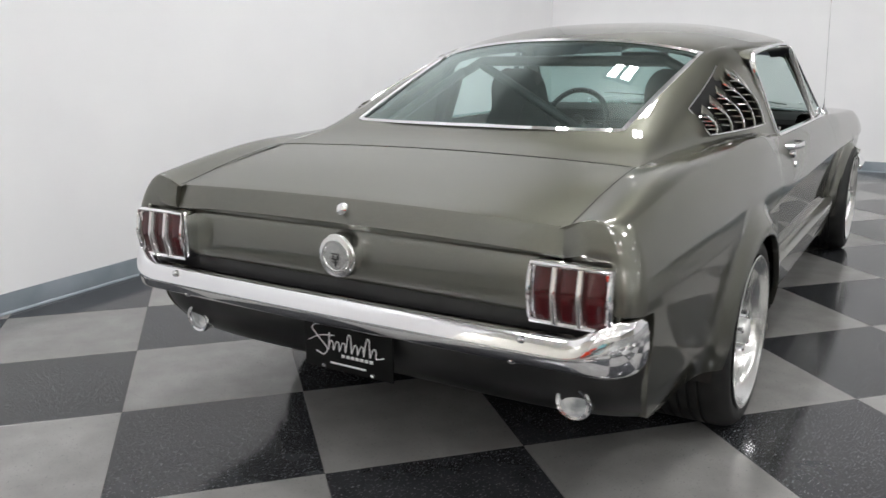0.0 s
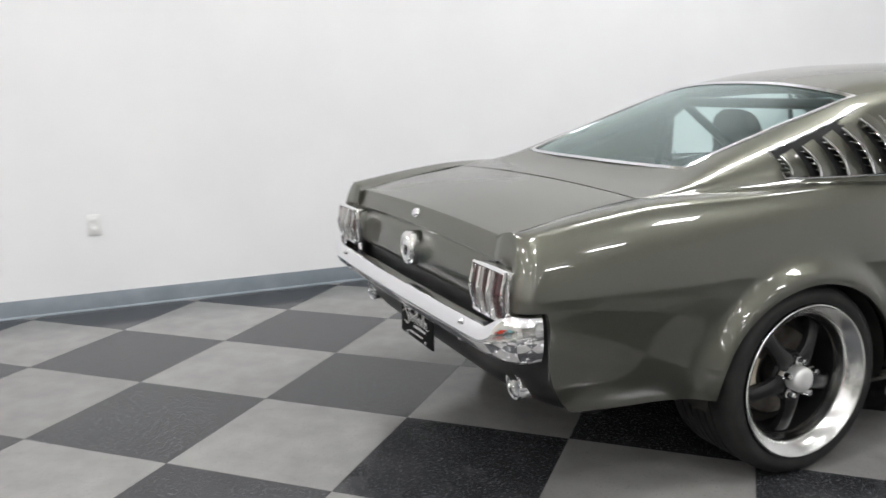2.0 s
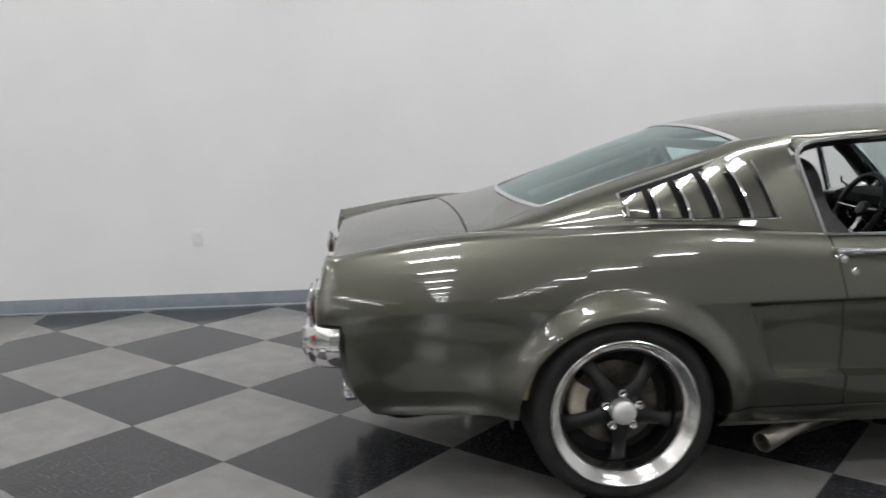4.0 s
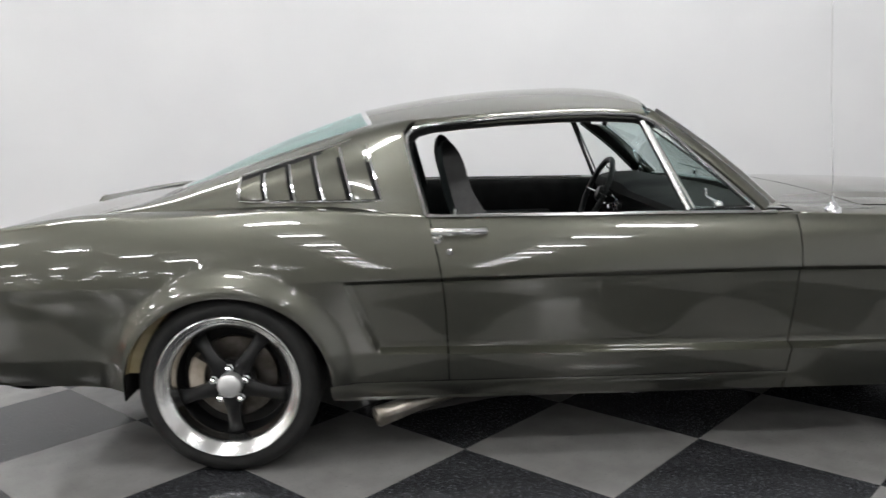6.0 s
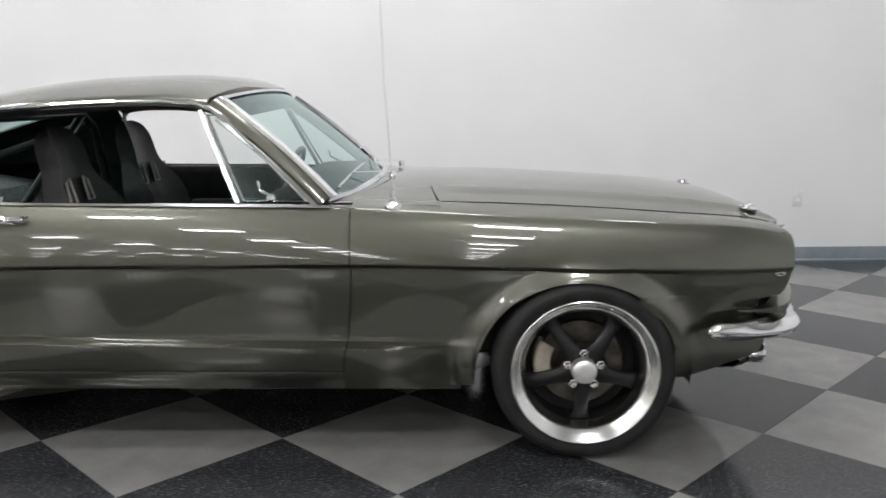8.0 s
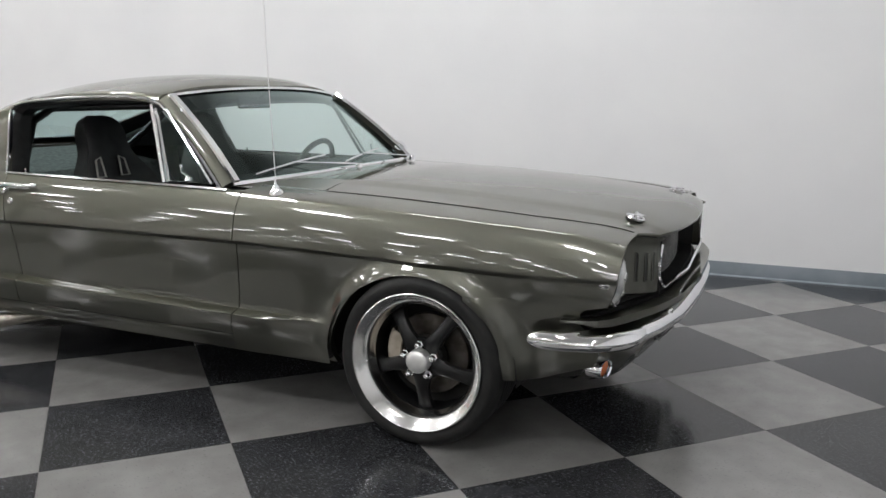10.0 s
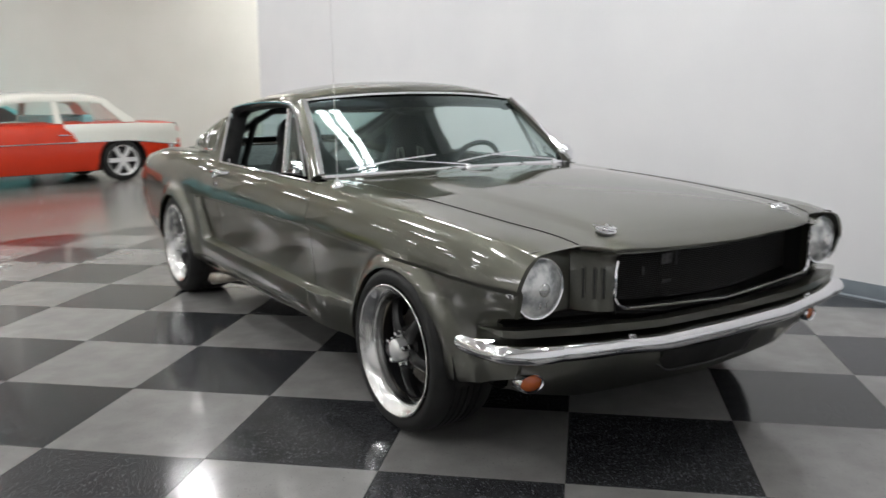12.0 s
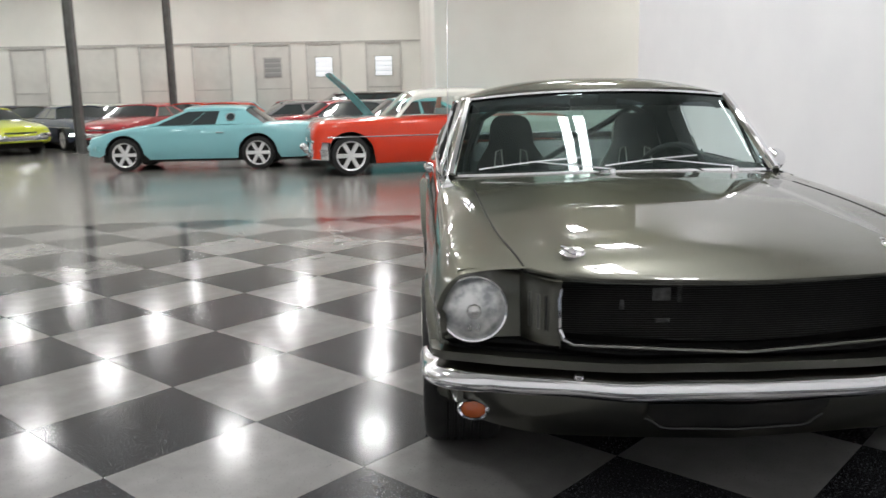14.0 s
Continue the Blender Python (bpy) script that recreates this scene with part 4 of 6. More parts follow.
# window side: the line of the opening, from the sill behind to the A-pillar foot
SIDE_TOP = [(0.690, 0.787, 0.874), (0.665, 0.752, 0.97), (0.642, 0.72, 1.06), (0.630, 0.702, 1.11), (0.633, 0.692, 1.142), (0.655, 0.686, 1.163), (0.70, 0.683, 1.174), (0.80, 0.684, 1.184), (0.95, 0.686, 1.194), (1.15, 0.687, 1.202), (1.32, 0.685, 1.202), (1.43, 0.681, 1.194), (1.49, 0.682, 1.172), (1.54, 0.69, 1.135)]
A_FOOT = (1.878, 0.756, 0.868)
for s in (-1, 1):
    bm = bmesh.new()
    pts = [(x, s * y, z) for x, y, z in SIDE_TOP]
    sweep(bm, pts, [(-0.007, -0.012), (0.007, -0.012), (0.008, -0.002), (0.005, 0.006), (0.0, 0.008), (-0.005, 0.006), (-0.008, -0.002)], up=(0, s, 0.3))
    part("window_moulding", bm, CHROME, CAR, "bright trim round the door window opening")
    # painted strip between roof skin and trim, and its dark inner frame
    bm = bmesh.new()
    rows = []
    for x, y, z in SIDE_TOP[4:]:
        rows.append([(x, s * (ROOF_Y(min(x, 1.5)) + 0.038), max(z + 0.006, ROOF_E(min(x, 1.53)) - 0.026) if x < 1.5 else z + 0.03), (x, s * (y + 0.002), z + 0.004), (x, s * (y - 0.03), z - 0.006), (x, s * (y - 0.07), z + 0.015)])
    sheet(bm, rows)
    part("roof_rail", bm, PAINT, CAR)
    bm = bmesh.new()
    rows = [[(x + 0.004, s * (y - 0.008), z - 0.004), (x + 0.02, s * (y - 0.03), z - 0.024), (x + 0.02, s * (y - 0.09), z - 0.03)] for x, y, z in SIDE_TOP[:13]]
    sheet(bm, rows)
    part("inner_window_frame", bm, BLACK, CAR)
    # A-pillar: painted post with bright strips before and behind it
    a, b = Vector((1.485, s * 0.650, 1.196)), Vector((A_FOOT[0], s * A_FOOT[1], A_FOOT[2]))
    path = [a.lerp(b, k / 10) + Vector((0.012 * math.sin(math.pi * k / 10), 0, 0.006 * math.sin(math.pi * k / 10))) for k in range(11)]
    bm = bmesh.new()
    sweep(bm, path, [(-0.023, -0.022), (0.023, -0.022), (0.023, 0.006), (0.011, 0.012), (-0.012, 0.012), (-0.023, 0.006)], up=(0.45, s * 0.75, 0.45))
    part("windshield_pillar", bm, PAINT, CAR)
    bm = bmesh.new()
    sweep(bm, [p + Vector((0.030, -s * 0.014, 0.016)) for p in path], [(-0.014, -0.006), (0.014, -0.006), (0.011, 0.007), (-0.011, 0.007)], up=(0.6, s * 0.3, 0.7))
    part("windshield_trim", bm, CHROME, CAR, "polished strip beside the windshield")
    bm = bmesh.new()
    sweep(bm, [p + Vector((-0.026, s * 0.012, -0.018)) for p in path[1:]], [(-0.010, -0.006), (0.010, -0.006), (0.008, 0.006), (-0.008, 0.006)], up=(0, s, 0.3))
    part("pillar_trim", bm, CHROME, CAR)
    # vent window
    top, foot, front = Vector((1.452, s * 0.686, 1.172)), Vector((1.592, s * 0.788, 0.868)), Vector((1.83, s * 0.786, 0.866))
    bm = bmesh.new()
    sweep(bm, [top, foot], [(-0.009, -0.009), (0.009, -0.009), (0.007, 0.009), (-0.007, 0.009)], up=(0, s, 0.3))
    VW = part("vent_window", bm, BRIGHT, CAR, "bright framed vent window")
    bm = bmesh.new()
    up = Vector((1.515, s * 0.688, 1.155))
    sweep(bm, [foot + Vector((0.02, 0, 0.008)), front + Vector((-0.01, 0, 0.008)), up + Vector((0.012, 0, 0.0)), top + Vector((0.02, 0, -0.015))], ring(0.006, 8), up=(0, 1, 0), closed=True)
    part("vent_frame", bm, CHROME, VW)
    bm = bmesh.new()
    vs = [bm.verts.new(p) for p in (foot + Vector((0.02, 0, 0.008)), front + Vector((-0.01, 0, 0.008)), up, top + Vector((0.02, 0, -0.015)))]
    bm.faces.new(vs)
    g = part("vent_pane", bm, CLEAR, VW)
    bm = bmesh.new()
    lathe(bm, [(0, 0.012), (0.012, 0.011), (0.016, 0.004), (0.017, -0.004)], Matrix.Translation((1.70, s * 0.776, 0.885)) @ pose(0, 0, 0, 0, 0, 0), 14)
    sweep(bm, [(1.70, s * 0.77, 0.89), (1.66, s * 0.765, 0.91), (1.655, s * 0.765, 0.94)], ring(0.006, 8))
    part("vent_latch", bm, CHROME, VW)
    # lock button on the sill
    bm = bmesh.new()
    lathe(bm, [(0, 0.025), (0.005, 0.024), (0.006, 0.018), (0.004, 0.0)], Matrix.Translation((0.79, s * 0.775, 0.868)), 10)
    part("lock_button", bm, CHROME, CAR)

# windshield
def ws_point(u, v):
    """u across -1..1, v 0 foot to 1 top."""
    a = abs(u)
    foot = Vector((1.985 - 0.125 * a ** 2.4, u * 0.73, 0.885 - 0.016 * a ** 2))
    top = Vector((1.548 - 0.06 * a ** 2.2, u * 0.628, 1.238 - 0.032 * a ** 2.2))
    p = foot.lerp(top, v)
    p += Vector((0.030, 0, 0.022)) * math.sin(math.pi * v) * 0.3
    return p


def glass_patch(fn, u0, u1, v0, v1, nu=24, nv=10):
    bm = bmesh.new()
    sheet(bm, [[fn(u0 + (u1 - u0) * i / nu, v0 + (v1 - v0) * j / nv) for j in range(nv + 1)] for i in range(nu + 1)])
    return bm


WS = part("windshield", glass_patch(ws_point, -1, 1, 0, 0.80), WS_GLASS, CAR, "green-tinted windshield with a dark top band")
part("shade_band", glass_patch(ws_point, -1, 1, 0.80, 1.0, 24, 3), BAND, WS)
bm = bmesh.new()
sweep(bm, [ws_point(-1 + 2 * k / 30, 0.0) + Vector((0.012, 0, 0.002)) for k in range(31)], [(-0.014, -0.005), (0.014, -0.005), (0.010, 0.007), (-0.010, 0.007)])
part("lower_trim", bm, CHROME, WS, "polished strip under the windshield")
bm = bmesh.new()
sweep(bm, [ws_point(-1 + 2 * k / 30, 1.0) + Vector((0.004, 0, 0.004)) for k in range(31)], [(-0.008, -0.004), (0.008, -0.004), (0.006, 0.006), (-0.006, 0.006)])
part("upper_trim", bm, CHROME, WS)

# wipers
for y0, y1 in ((-0.18, -0.62), (0.36, -0.06)):
    piv = Vector((2.045, y0 + 0.14, 0.890))
    mid = ws_point((y0) / 0.73, 0.07) + Vector((0.022, 0, 0.012))
    tip = ws_point(y1 / 0.73, 0.05) + Vector((0.020, 0, 0.010))
    root = ws_point((y0 + 0.02) / 0.73, 0.15) + Vector((0.02, 0, 0.01))
    bm = bmesh.new()
    lathe(bm, [(0, 0.018), (0.011, 0.016), (0.015, 0.009), (0.016, -0.01)], Matrix.Translation(piv), 16)
    sweep(bm, [piv + Vector((0, 0, 0.014)), piv.lerp((tip + root) / 2, 0.5) + Vector((0.01, 0, 0.012)), (tip + root) / 2 + Vector((0, 0, 0.008))], [(-0.0045, -0.002), (0.0045, -0.002), (0.003, 0.003), (-0.003, 0.003)], scales=[1.2, 0.9, 0.6])
    WI = part("wiper_arm", bm, CHROME, CAR, "bright wiper arm")
    bm = bmesh.new()
    sweep(bm, [root.lerp(tip, k / 8) + Vector((0, 0, 0.004 * math.sin(math.pi * k / 8))) for k in range(9)], [(-0.003, -0.003), (0.003, -0.003), (0.002, 0.003), (-0.002, 0.003)])
    part("wiper_blade", bm, CHROME, WI)

# rear glass
def rg_point(u, v):
    a = abs(u)
    foot = Vector((-0.250 + 0.05 * a ** 3, u * 0.497, 0.953 - 0.001 * a))
    top = Vector((0.445 + 0.055 * a ** 2, u * 0.536, 1.226 - 0.054 * a ** 2.4))
    p = foot.lerp(top, v)
    return p + Vector((-0.006, 0, 0.010)) * math.sin(math.pi * v) * (1 - a ** 2) + Vector((0, 0, 0.006)) * math.sin(math.pi * v)


RG = part("rear_window", glass_patch(rg_point, -1, 1, 0, 1), GLASS, CAR, "large green-tinted sloping rear window")
bm = bmesh.new()
loop = [rg_point(-1 + 2 * k / 24, 0) for k in range(25)] + [rg_point(1, k / 12) for k in range(1, 13)] + [rg_point(1 - 2 * k / 24, 1) for k in range(1, 25)] + [rg_point(-1, 1 - k / 12) for k in range(1, 12)]
sweep(bm, [p + Vector((0, 0, 0.003)) for p in loop], [(-0.010, -0.004), (0.010, -0.004), (0.007, 0.005), (-0.007, 0.005)], closed=True)
part("rear_window_trim", bm, CHROME, RG, "polished trim round the rear window")

# front: headlamp panels, gills, grille, stone guard, valance, bumper
def panel_x(y):
    """The headlamp panel from above: flat beside the lamp, swelling forward to the grille."""
    f = min(1.0, max(0.0, (0.602 - y) / 0.097))
    return 3.384 + 0.102 * (1 - (1 - f) ** 2) + 0.006 * smooth(0.79, 0.836, y)


for s in (-1, 1):
    bm = bmesh.new()
    rows = []
    for k in range(61):
        y = 0.502 + (0.836 - 0.502) * k / 60
        zt = curve([0.50, 0.56, 0.62, 0.72, 0.78, 0.836], [0.746, 0.751, 0.759, 0.768, 0.763, 0.69])(y)
        zb = 0.562
        rows.append([])
        for f in np.linspace(0, 1, 14):
            z = zb + (zt - zb) * f
            fit = 1 + ((half_width(3.385, z) - 0.007) / 0.836 - 1) * smooth(0.77, 0.836, y)
            rows[-1].append((panel_x(y) + 0.022 * smooth(0.9, 1, f), s * y * fit, z))
    sheet(bm, rows)
    returns(bm, (-0.03, 0, 0))
    PANEL = part("headlamp_panel", bm, PAINT, CAR, angle=0.9)
    bm = bmesh.new()
    sweep(bm, [(panel_x(0.602) + 0.0012, s * 0.602, z) for z in np.linspace(0.566, 0.745, 6)], [(-0.0012, -0.003), (0.0012, -0.003), (0.0012, 0.001), (-0.0012, 0.001)], up=(1, 0, 0))
    part("panel_seam", bm, SEAM, PANEL)
    for k in range(3):
        y = 0.580 - 0.020 * k
        side = Vector((panel_x(y - 0.002) - panel_x(y + 0.002), -s * 0.004, 0)).normalized()
        out = Vector((abs(side.y), s * abs(side.x), 0)).normalized()
        mid = Vector((panel_x(y), s * y, 0))
        loop = []
        for q in range(20):
            a = 2 * math.pi * q / 20
            loop.append(mid + side * 0.0055 * math.cos(a) + out * 0.0012 + Vector((0, 0, 0.652 + 0.0055 * math.sin(a) + (0.044 if math.sin(a) >= 0 else -0.044))))
        bm = bmesh.new()
        sweep(bm, loop, ring(0.0026, 6), closed=True, up=out)
        GILL = part("gill", bm, PAINT, PANEL)
        # Flat dark face paints the shade inside the slot; no recess is cut.
        bm = bmesh.new()
        bm.faces.new([bm.verts.new(p - out * 0.0002) for p in loop])
        part("gill_slot_shade", bm, SATIN, GILL)
    # headlamp
    mh = Matrix.Translation((3.372, s * 0.735, 0.648)) @ pose(0, 0, 0, 0, 90)
    bm = bmesh.new()
    lathe(bm, [(0.088, 0.020), (0.091, 0.026), (0.096, 0.027), (0.100, 0.020), (0.102, 0.0), (0.102, -0.03)], mh, 48)
    HL = part("headlamp", bm, CHROME, CAR, "round sealed-beam headlamp in a bright ring")
    bm = bmesh.new()
    lathe(bm, [(0, 0.052), (0.02, 0.051), (0.05, 0.045), (0.075, 0.035), (0.090, 0.022), (0.092, 0.010)], mh, 48)
    part("headlamp_lens", bm, LENS, HL)
    bm = bmesh.new()
    lathe(bm, [(0, 0.056), (0.018, 0.055), (0.022, 0.050), (0.023, 0.044)], mh, 20)
    for k in (-1, 1):
        box(bm, (3.405, s * 0.735 + k * 0.012 - 0.004, 0.59), (3.419, s * 0.735 + k * 0.012 + 0.004, 0.63), 0.002, 1)
    part("lens_centre", bm, BRIGHT, HL)
    # turn signal
    bm = bmesh.new()
    msig = Matrix.Translation((3.352, s * 0.735, 0.338)) @ pose(0, 0, 0, 0, 90, -s * -12) @ Matrix.Diagonal((0.72, 1, 1, 1))
    lathe(bm, [(0.036, 0.020), (0.041, 0.024), (0.046, 0.018), (0.048, 0.0), (0.048, -0.03)], msig, 30)
    SG = part("turn_signal", bm, CHROME, CAR, "oval amber lamp in a chrome ring")
    bm = bmesh.new()
    lathe(bm, [(0, 0.024), (0.02, 0.022), (0.037, 0.014), (0.038, 0.0)], msig, 30)
    part("amber_lens", bm, AMBER, SG)

# grille: a dark mesh set back in a bright frame
def grille_low(y):
    return 0.545 + 0.030 * abs(y) / 0.5


GR_Y = 0.50
bm = bmesh.new()
rows = []
for k in range(41):
    y = -GR_Y + 2 * GR_Y * k / 40
    xx = 3.49 - 0.05 * (abs(y) / 0.5) ** 2 - 0.055
    rows.append([(xx, y, grille_low(y) + (0.735 - grille_low(y)) * f) for f in (0, 0.5, 1)])
sheet(bm, rows)
GRILLE = part("grille", bm, UNDER, CAR, "plain black mesh grille in a thin bright frame")
bm = bmesh.new()
for k in range(28):
    z = 0.552 + 0.0065 * k
    sweep(bm, [(3.49 - 0.05 * (abs(y) / 0.5) ** 2 - 0.048, y, max(z, grille_low(y))) for y in np.linspace(-GR_Y, GR_Y, 13)], ring(0.0012, 4))
part("mesh_screen", bm, SATIN, GRILLE)
bm = bmesh.new()
path = [(3.493, GR_Y * -1.0, 0.722)] + [(3.490, -GR_Y * 1.015, z) for z in (0.69, 0.65, 0.61)] + [(3.496, -GR_Y * 0.995, 0.585)] + [(3.500 + 0.016 * (1 - abs(y) / 0.49), y, grille_low(y) - 0.003) for y in np.linspace(-0.47, 0.47, 25)] + [(3.496, GR_Y * 0.995, 0.585)] + [(3.490, GR_Y * 1.015, z) for z in (0.61, 0.65, 0.69)] + [(3.493, GR_Y, 0.722)]
sweep(bm, path, [(-0.0045, -0.004), (0.0045, -0.004), (0.004, 0.004), (-0.004, 0.004)], up=(0.3, 0, 1))
part("grille_frame", bm, CHROME, GRILLE)
for s in (-1, 1):
    bm = bmesh.new()
    rows = [[(3.493, s * GR_Y * 1.01, z), (3.39, s * (GR_Y - 0.004), z)] for z in np.linspace(0.55, 0.735, 6)]
    sheet(bm, rows)
    part("grille_cheek", bm, SATIN, GRILLE)
for y, z, w, h in ((-0.215, 0.688, 0.026, 0.018), (-0.165, 0.69, 0.006, 0.028), (-0.325, 0.66, 0.006, 0.014), (-0.21, 0.612, 0.02, 0.006)):
    part("small_bracket", box(bmesh.new(), (3.432, y - w, z - h), (3.436, y + w, z + h), 0.001), CLOTH, GRILLE)
# stone guard under the grille
bm = bmesh.new()
rows = []
for k in range(41):
    y = -0.82 + 1.64 * k / 40
    a = abs(y)
    x0 = curve([0, 0.45, 0.6, 0.75, 0.83], [3.498, 3.47, 3.42, 3.365, 3.310])(a)
    z0 = 0.538 + 0.02 * smooth(0.3, 0.55, a) - 0.004 * smooth(0.6, 0.83, a)
    rows.append([(x0 - 0.06, y, z0 + 0.005), (x0 - 0.005, y, z0), (x0 + 0.002, y, z0 - 0.008), (x0 - 0.03, y, z0 - 0.03), (x0 - 0.02, y, z0 - 0.05), (x0 + 0.022, y, 0.468), (x0 + 0.02, y, 0.455), (x0 - 0.05, y, 0.44)])
sheet(bm, rows)
GUARD = part("stone_guard", bm, SHADE, CAR)
bm = bmesh.new()
LIP_X = curve([0, 0.45, 0.6, 0.72, 0.79], [3.506, 3.482, 3.446, 3.398, 3.358])
lip = [(LIP_X(0.79 * k / 30), 0.79 * k / 30, 0.512 + 0.010 * smooth(0.3, 0.55, 0.79 * k / 30) - 0.006 * smooth(0.7, 0.83, 0.79 * k / 30)) for k in range(31)]
lip += [(3.336, 0.810, 0.516), (3.310, 0.826, 0.516), (3.28, 0.836, 0.516), (3.245, 0.841, 0.514)]
lip = [(x, -y, z) for x, y, z in lip[:0:-1]] + lip
sweep(bm, lip, [(-0.012, -0.010), (-0.010, 0.004), (-0.002, 0.010), (0.020, 0.012), (0.060, 0.014), (0.060, -0.010)], scales=[0.25 + 0.75 * smooth(0.845, 0.80, abs(p[1])) for p in lip])
part("stone_guard_lip", bm, PAINT, GUARD, "painted lip above the bumper")
# front valance, with its opening
def valance_row(y):
    a = abs(y)
    x0 = curve([0, 0.3, 0.6, 0.75, 0.80, 0.835], [3.50, 3.47, 3.42, 3.378, 3.358, 3.335])(a)
    zb = 0.252 + 0.045 * smooth(0.5, 0.83, a)
    row = []
    for dx, z in ((-0.03, 0.455), (0, 0.43), (-0.014, 0.36), (-0.042, max(0.305, zb + 0.02)), (-0.075, zb), (-0.15, zb - 0.002)):
        fit = 1 + ((half_width(3.30, max(z, 0.30)) - 0.006) / 0.83 - 1) * smooth(0.70, 0.83, a)
        row.append((min(x0 + dx, NOSE_X(z) - 0.004) if a > 0.79 else x0 + dx, y * fit, z))
    return row


bm = bmesh.new()
sheet(bm, [valance_row(-0.83 + 1.66 * k / 44) for k in range(45)])
VAL = part("front_valance", bm, PAINT, CAR, "painted panel under the bumper")
bm = bmesh.new()
rows = []
for k in range(21):
    y = -0.255 + 0.51 * k / 20
    r = valance_row(y)
    w = smooth(0.255, 0.20, abs(y))
    rows.append([(r[2][0] + 0.006 + (r[1][0] - r[2][0]) * 0.9, y, 0.385), (r[2][0] + 0.006, y, 0.36), (r[3][0] + 0.006, y, 0.302 + 0.03 * (1 - w)), (r[3][0] - 0.005, y, 0.292 + 0.03 * (1 - w))])
sheet(bm, rows)
part("valance_opening", bm, UNDER, VAL, "dark air opening with a thin lip")
bm = bmesh.new()
sweep(bm, [(valance_row(y)[3][0] + 0.010, y, 0.297 + 0.03 * (1 - smooth(0.255, 0.20, abs(y)))) for y in np.linspace(-0.255, 0.255, 25)], ring(0.004, 6))
part("opening_lip", bm, SATIN, VAL)

# front bumper: a slim blade in a shallow V that wraps round the corners to rounded tips
bm = bmesh.new()
FBX = curve([0, 0.30, 0.46, 0.60, 0.70], [3.547, 3.538, 3.528, 3.503, 3.472])
half = [(FBX(0.70 * k / 50), 0.70 * k / 50) for k in range(51)]
for k in range(1, 25):
    f = math.pi / 2 * k / 24
    half.append((3.340 + 0.132 * math.cos(f), 0.70 + 0.168 * math.sin(f)))
for k in range(1, 17):
    half.append((3.340 - 0.20 * k / 16, 0.868 + 0.006 * k / 16))
path = [(x, -y) for x, y in half[:0:-1]] + half
last = len(path) - 1
rows = []
for k, (x, y) in enumerate(path):
    d = Vector((path[min(k + 1, last)][0] - path[max(k - 1, 0)][0], path[min(k + 1, last)][1] - path[max(k - 1, 0)][1], 0)).normalized()
    n = Vector((d.y, -d.x, 0))
    back = smooth(3.42, 3.22, x)
    end = math.sqrt(max(0.0, 1 - ((3.20 - x) / 0.0605) ** 2)) if x < 3.20 else 1.0
    z = 0.452 + 0.014 * smooth(0.30, 0.52, abs(y)) - 0.018 * back
    h = 0.045 * (1 - 0.10 * smooth(0.2, 0.5, abs(y))) * (1 - 0.24 * back) * (0.10 + 0.90 * end)
    w = 0.12 + 0.88 * end
    front = ((-0.060, 0.78), (-0.052, 0.86), (-0.047, 0.85), (-0.043, 0.76), (-0.034, 0.69), (-0.020, 0.61), (-0.006, 0.51), (0.004, 0.39), (0.012, 0.21), (0.018, -0.01), (0.020, -0.21), (0.019, -0.42), (0.014, -0.64), (0.005, -0.85), (-0.008, -0.98), (-0.030, -1.0))
    rows.append([])
    for m, (q, f) in enumerate(front):
        t = math.pi * (m / 15 - 0.5)
        q, f = q + (0.022 * math.cos(t) - 0.004 - q) * back, f + (-math.sin(t) - f) * back
        rows[-1].append((x + n.x * q * w, y + n.y * q * w, z + h * f))
vs = sheet(bm, rows)
bm.faces.new(vs[0])
bm.faces.new(vs[-1])
FB = part("front_bumper", bm, CHROME, CAR, "slim chrome bumper in a shallow V", angle=1.1)
for y, z in ((0.46, 0.492), (-0.46, 0.492)):
    bm = bmesh.new()
    lathe(bm, [(0, 0.012), (0.010, 0.009), (0.015, 0.0), (0.015, -0.01)], Matrix.Translation((3.522, y, z - 0.006)) @ pose(0, 0, 0, 0, 30), 16)
    part("bumper_bolt", bm, CHROME, FB)

# antenna and mirror
bm = bmesh.new()
lathe(bm, [(0, 0.05), (0.004, 0.05), (0.006, 0.03), (0.012, 0.028), (0.015, 0.016), (0.026, 0.008), (0.029, 0.0), (0.029, -0.01)], Matrix.Translation((2.107, -0.765, 0.852)) @ pose(0, 0, 0, 0, -4), 20)
sweep(bm, [(2.107, -0.765, 0.89), (2.085, -0.757, 1.25), (2.065, -0.75, 1.75)], ring(0.0015, 6), up=(1, 0, 0))
part("radio_antenna", bm, CHROME, CAR, "thin whip antenna on a chrome base")
bm = bmesh.new()
mm = Matrix.Translation((1.82, 0.765, 0.912)) @ pose(0, 0, 0, 0, 90, 12)
lathe(bm, [(0, 0.052), (0.026, 0.047), (0.045, 0.028), (0.053, 0.0), (0.052, -0.012), (0.049, -0.014), (0.0, -0.012)], mm, 32)
sweep(bm, [(1.83, 0.766, 0.885), (1.835, 0.768, 0.866), (1.85, 0.772, 0.853)], ring(0.010, 8), scales=[1, 1, 1.7], up=(1, 0, 0))
part("door_mirror", bm, CHROME, CAR, "round chrome door mirror")
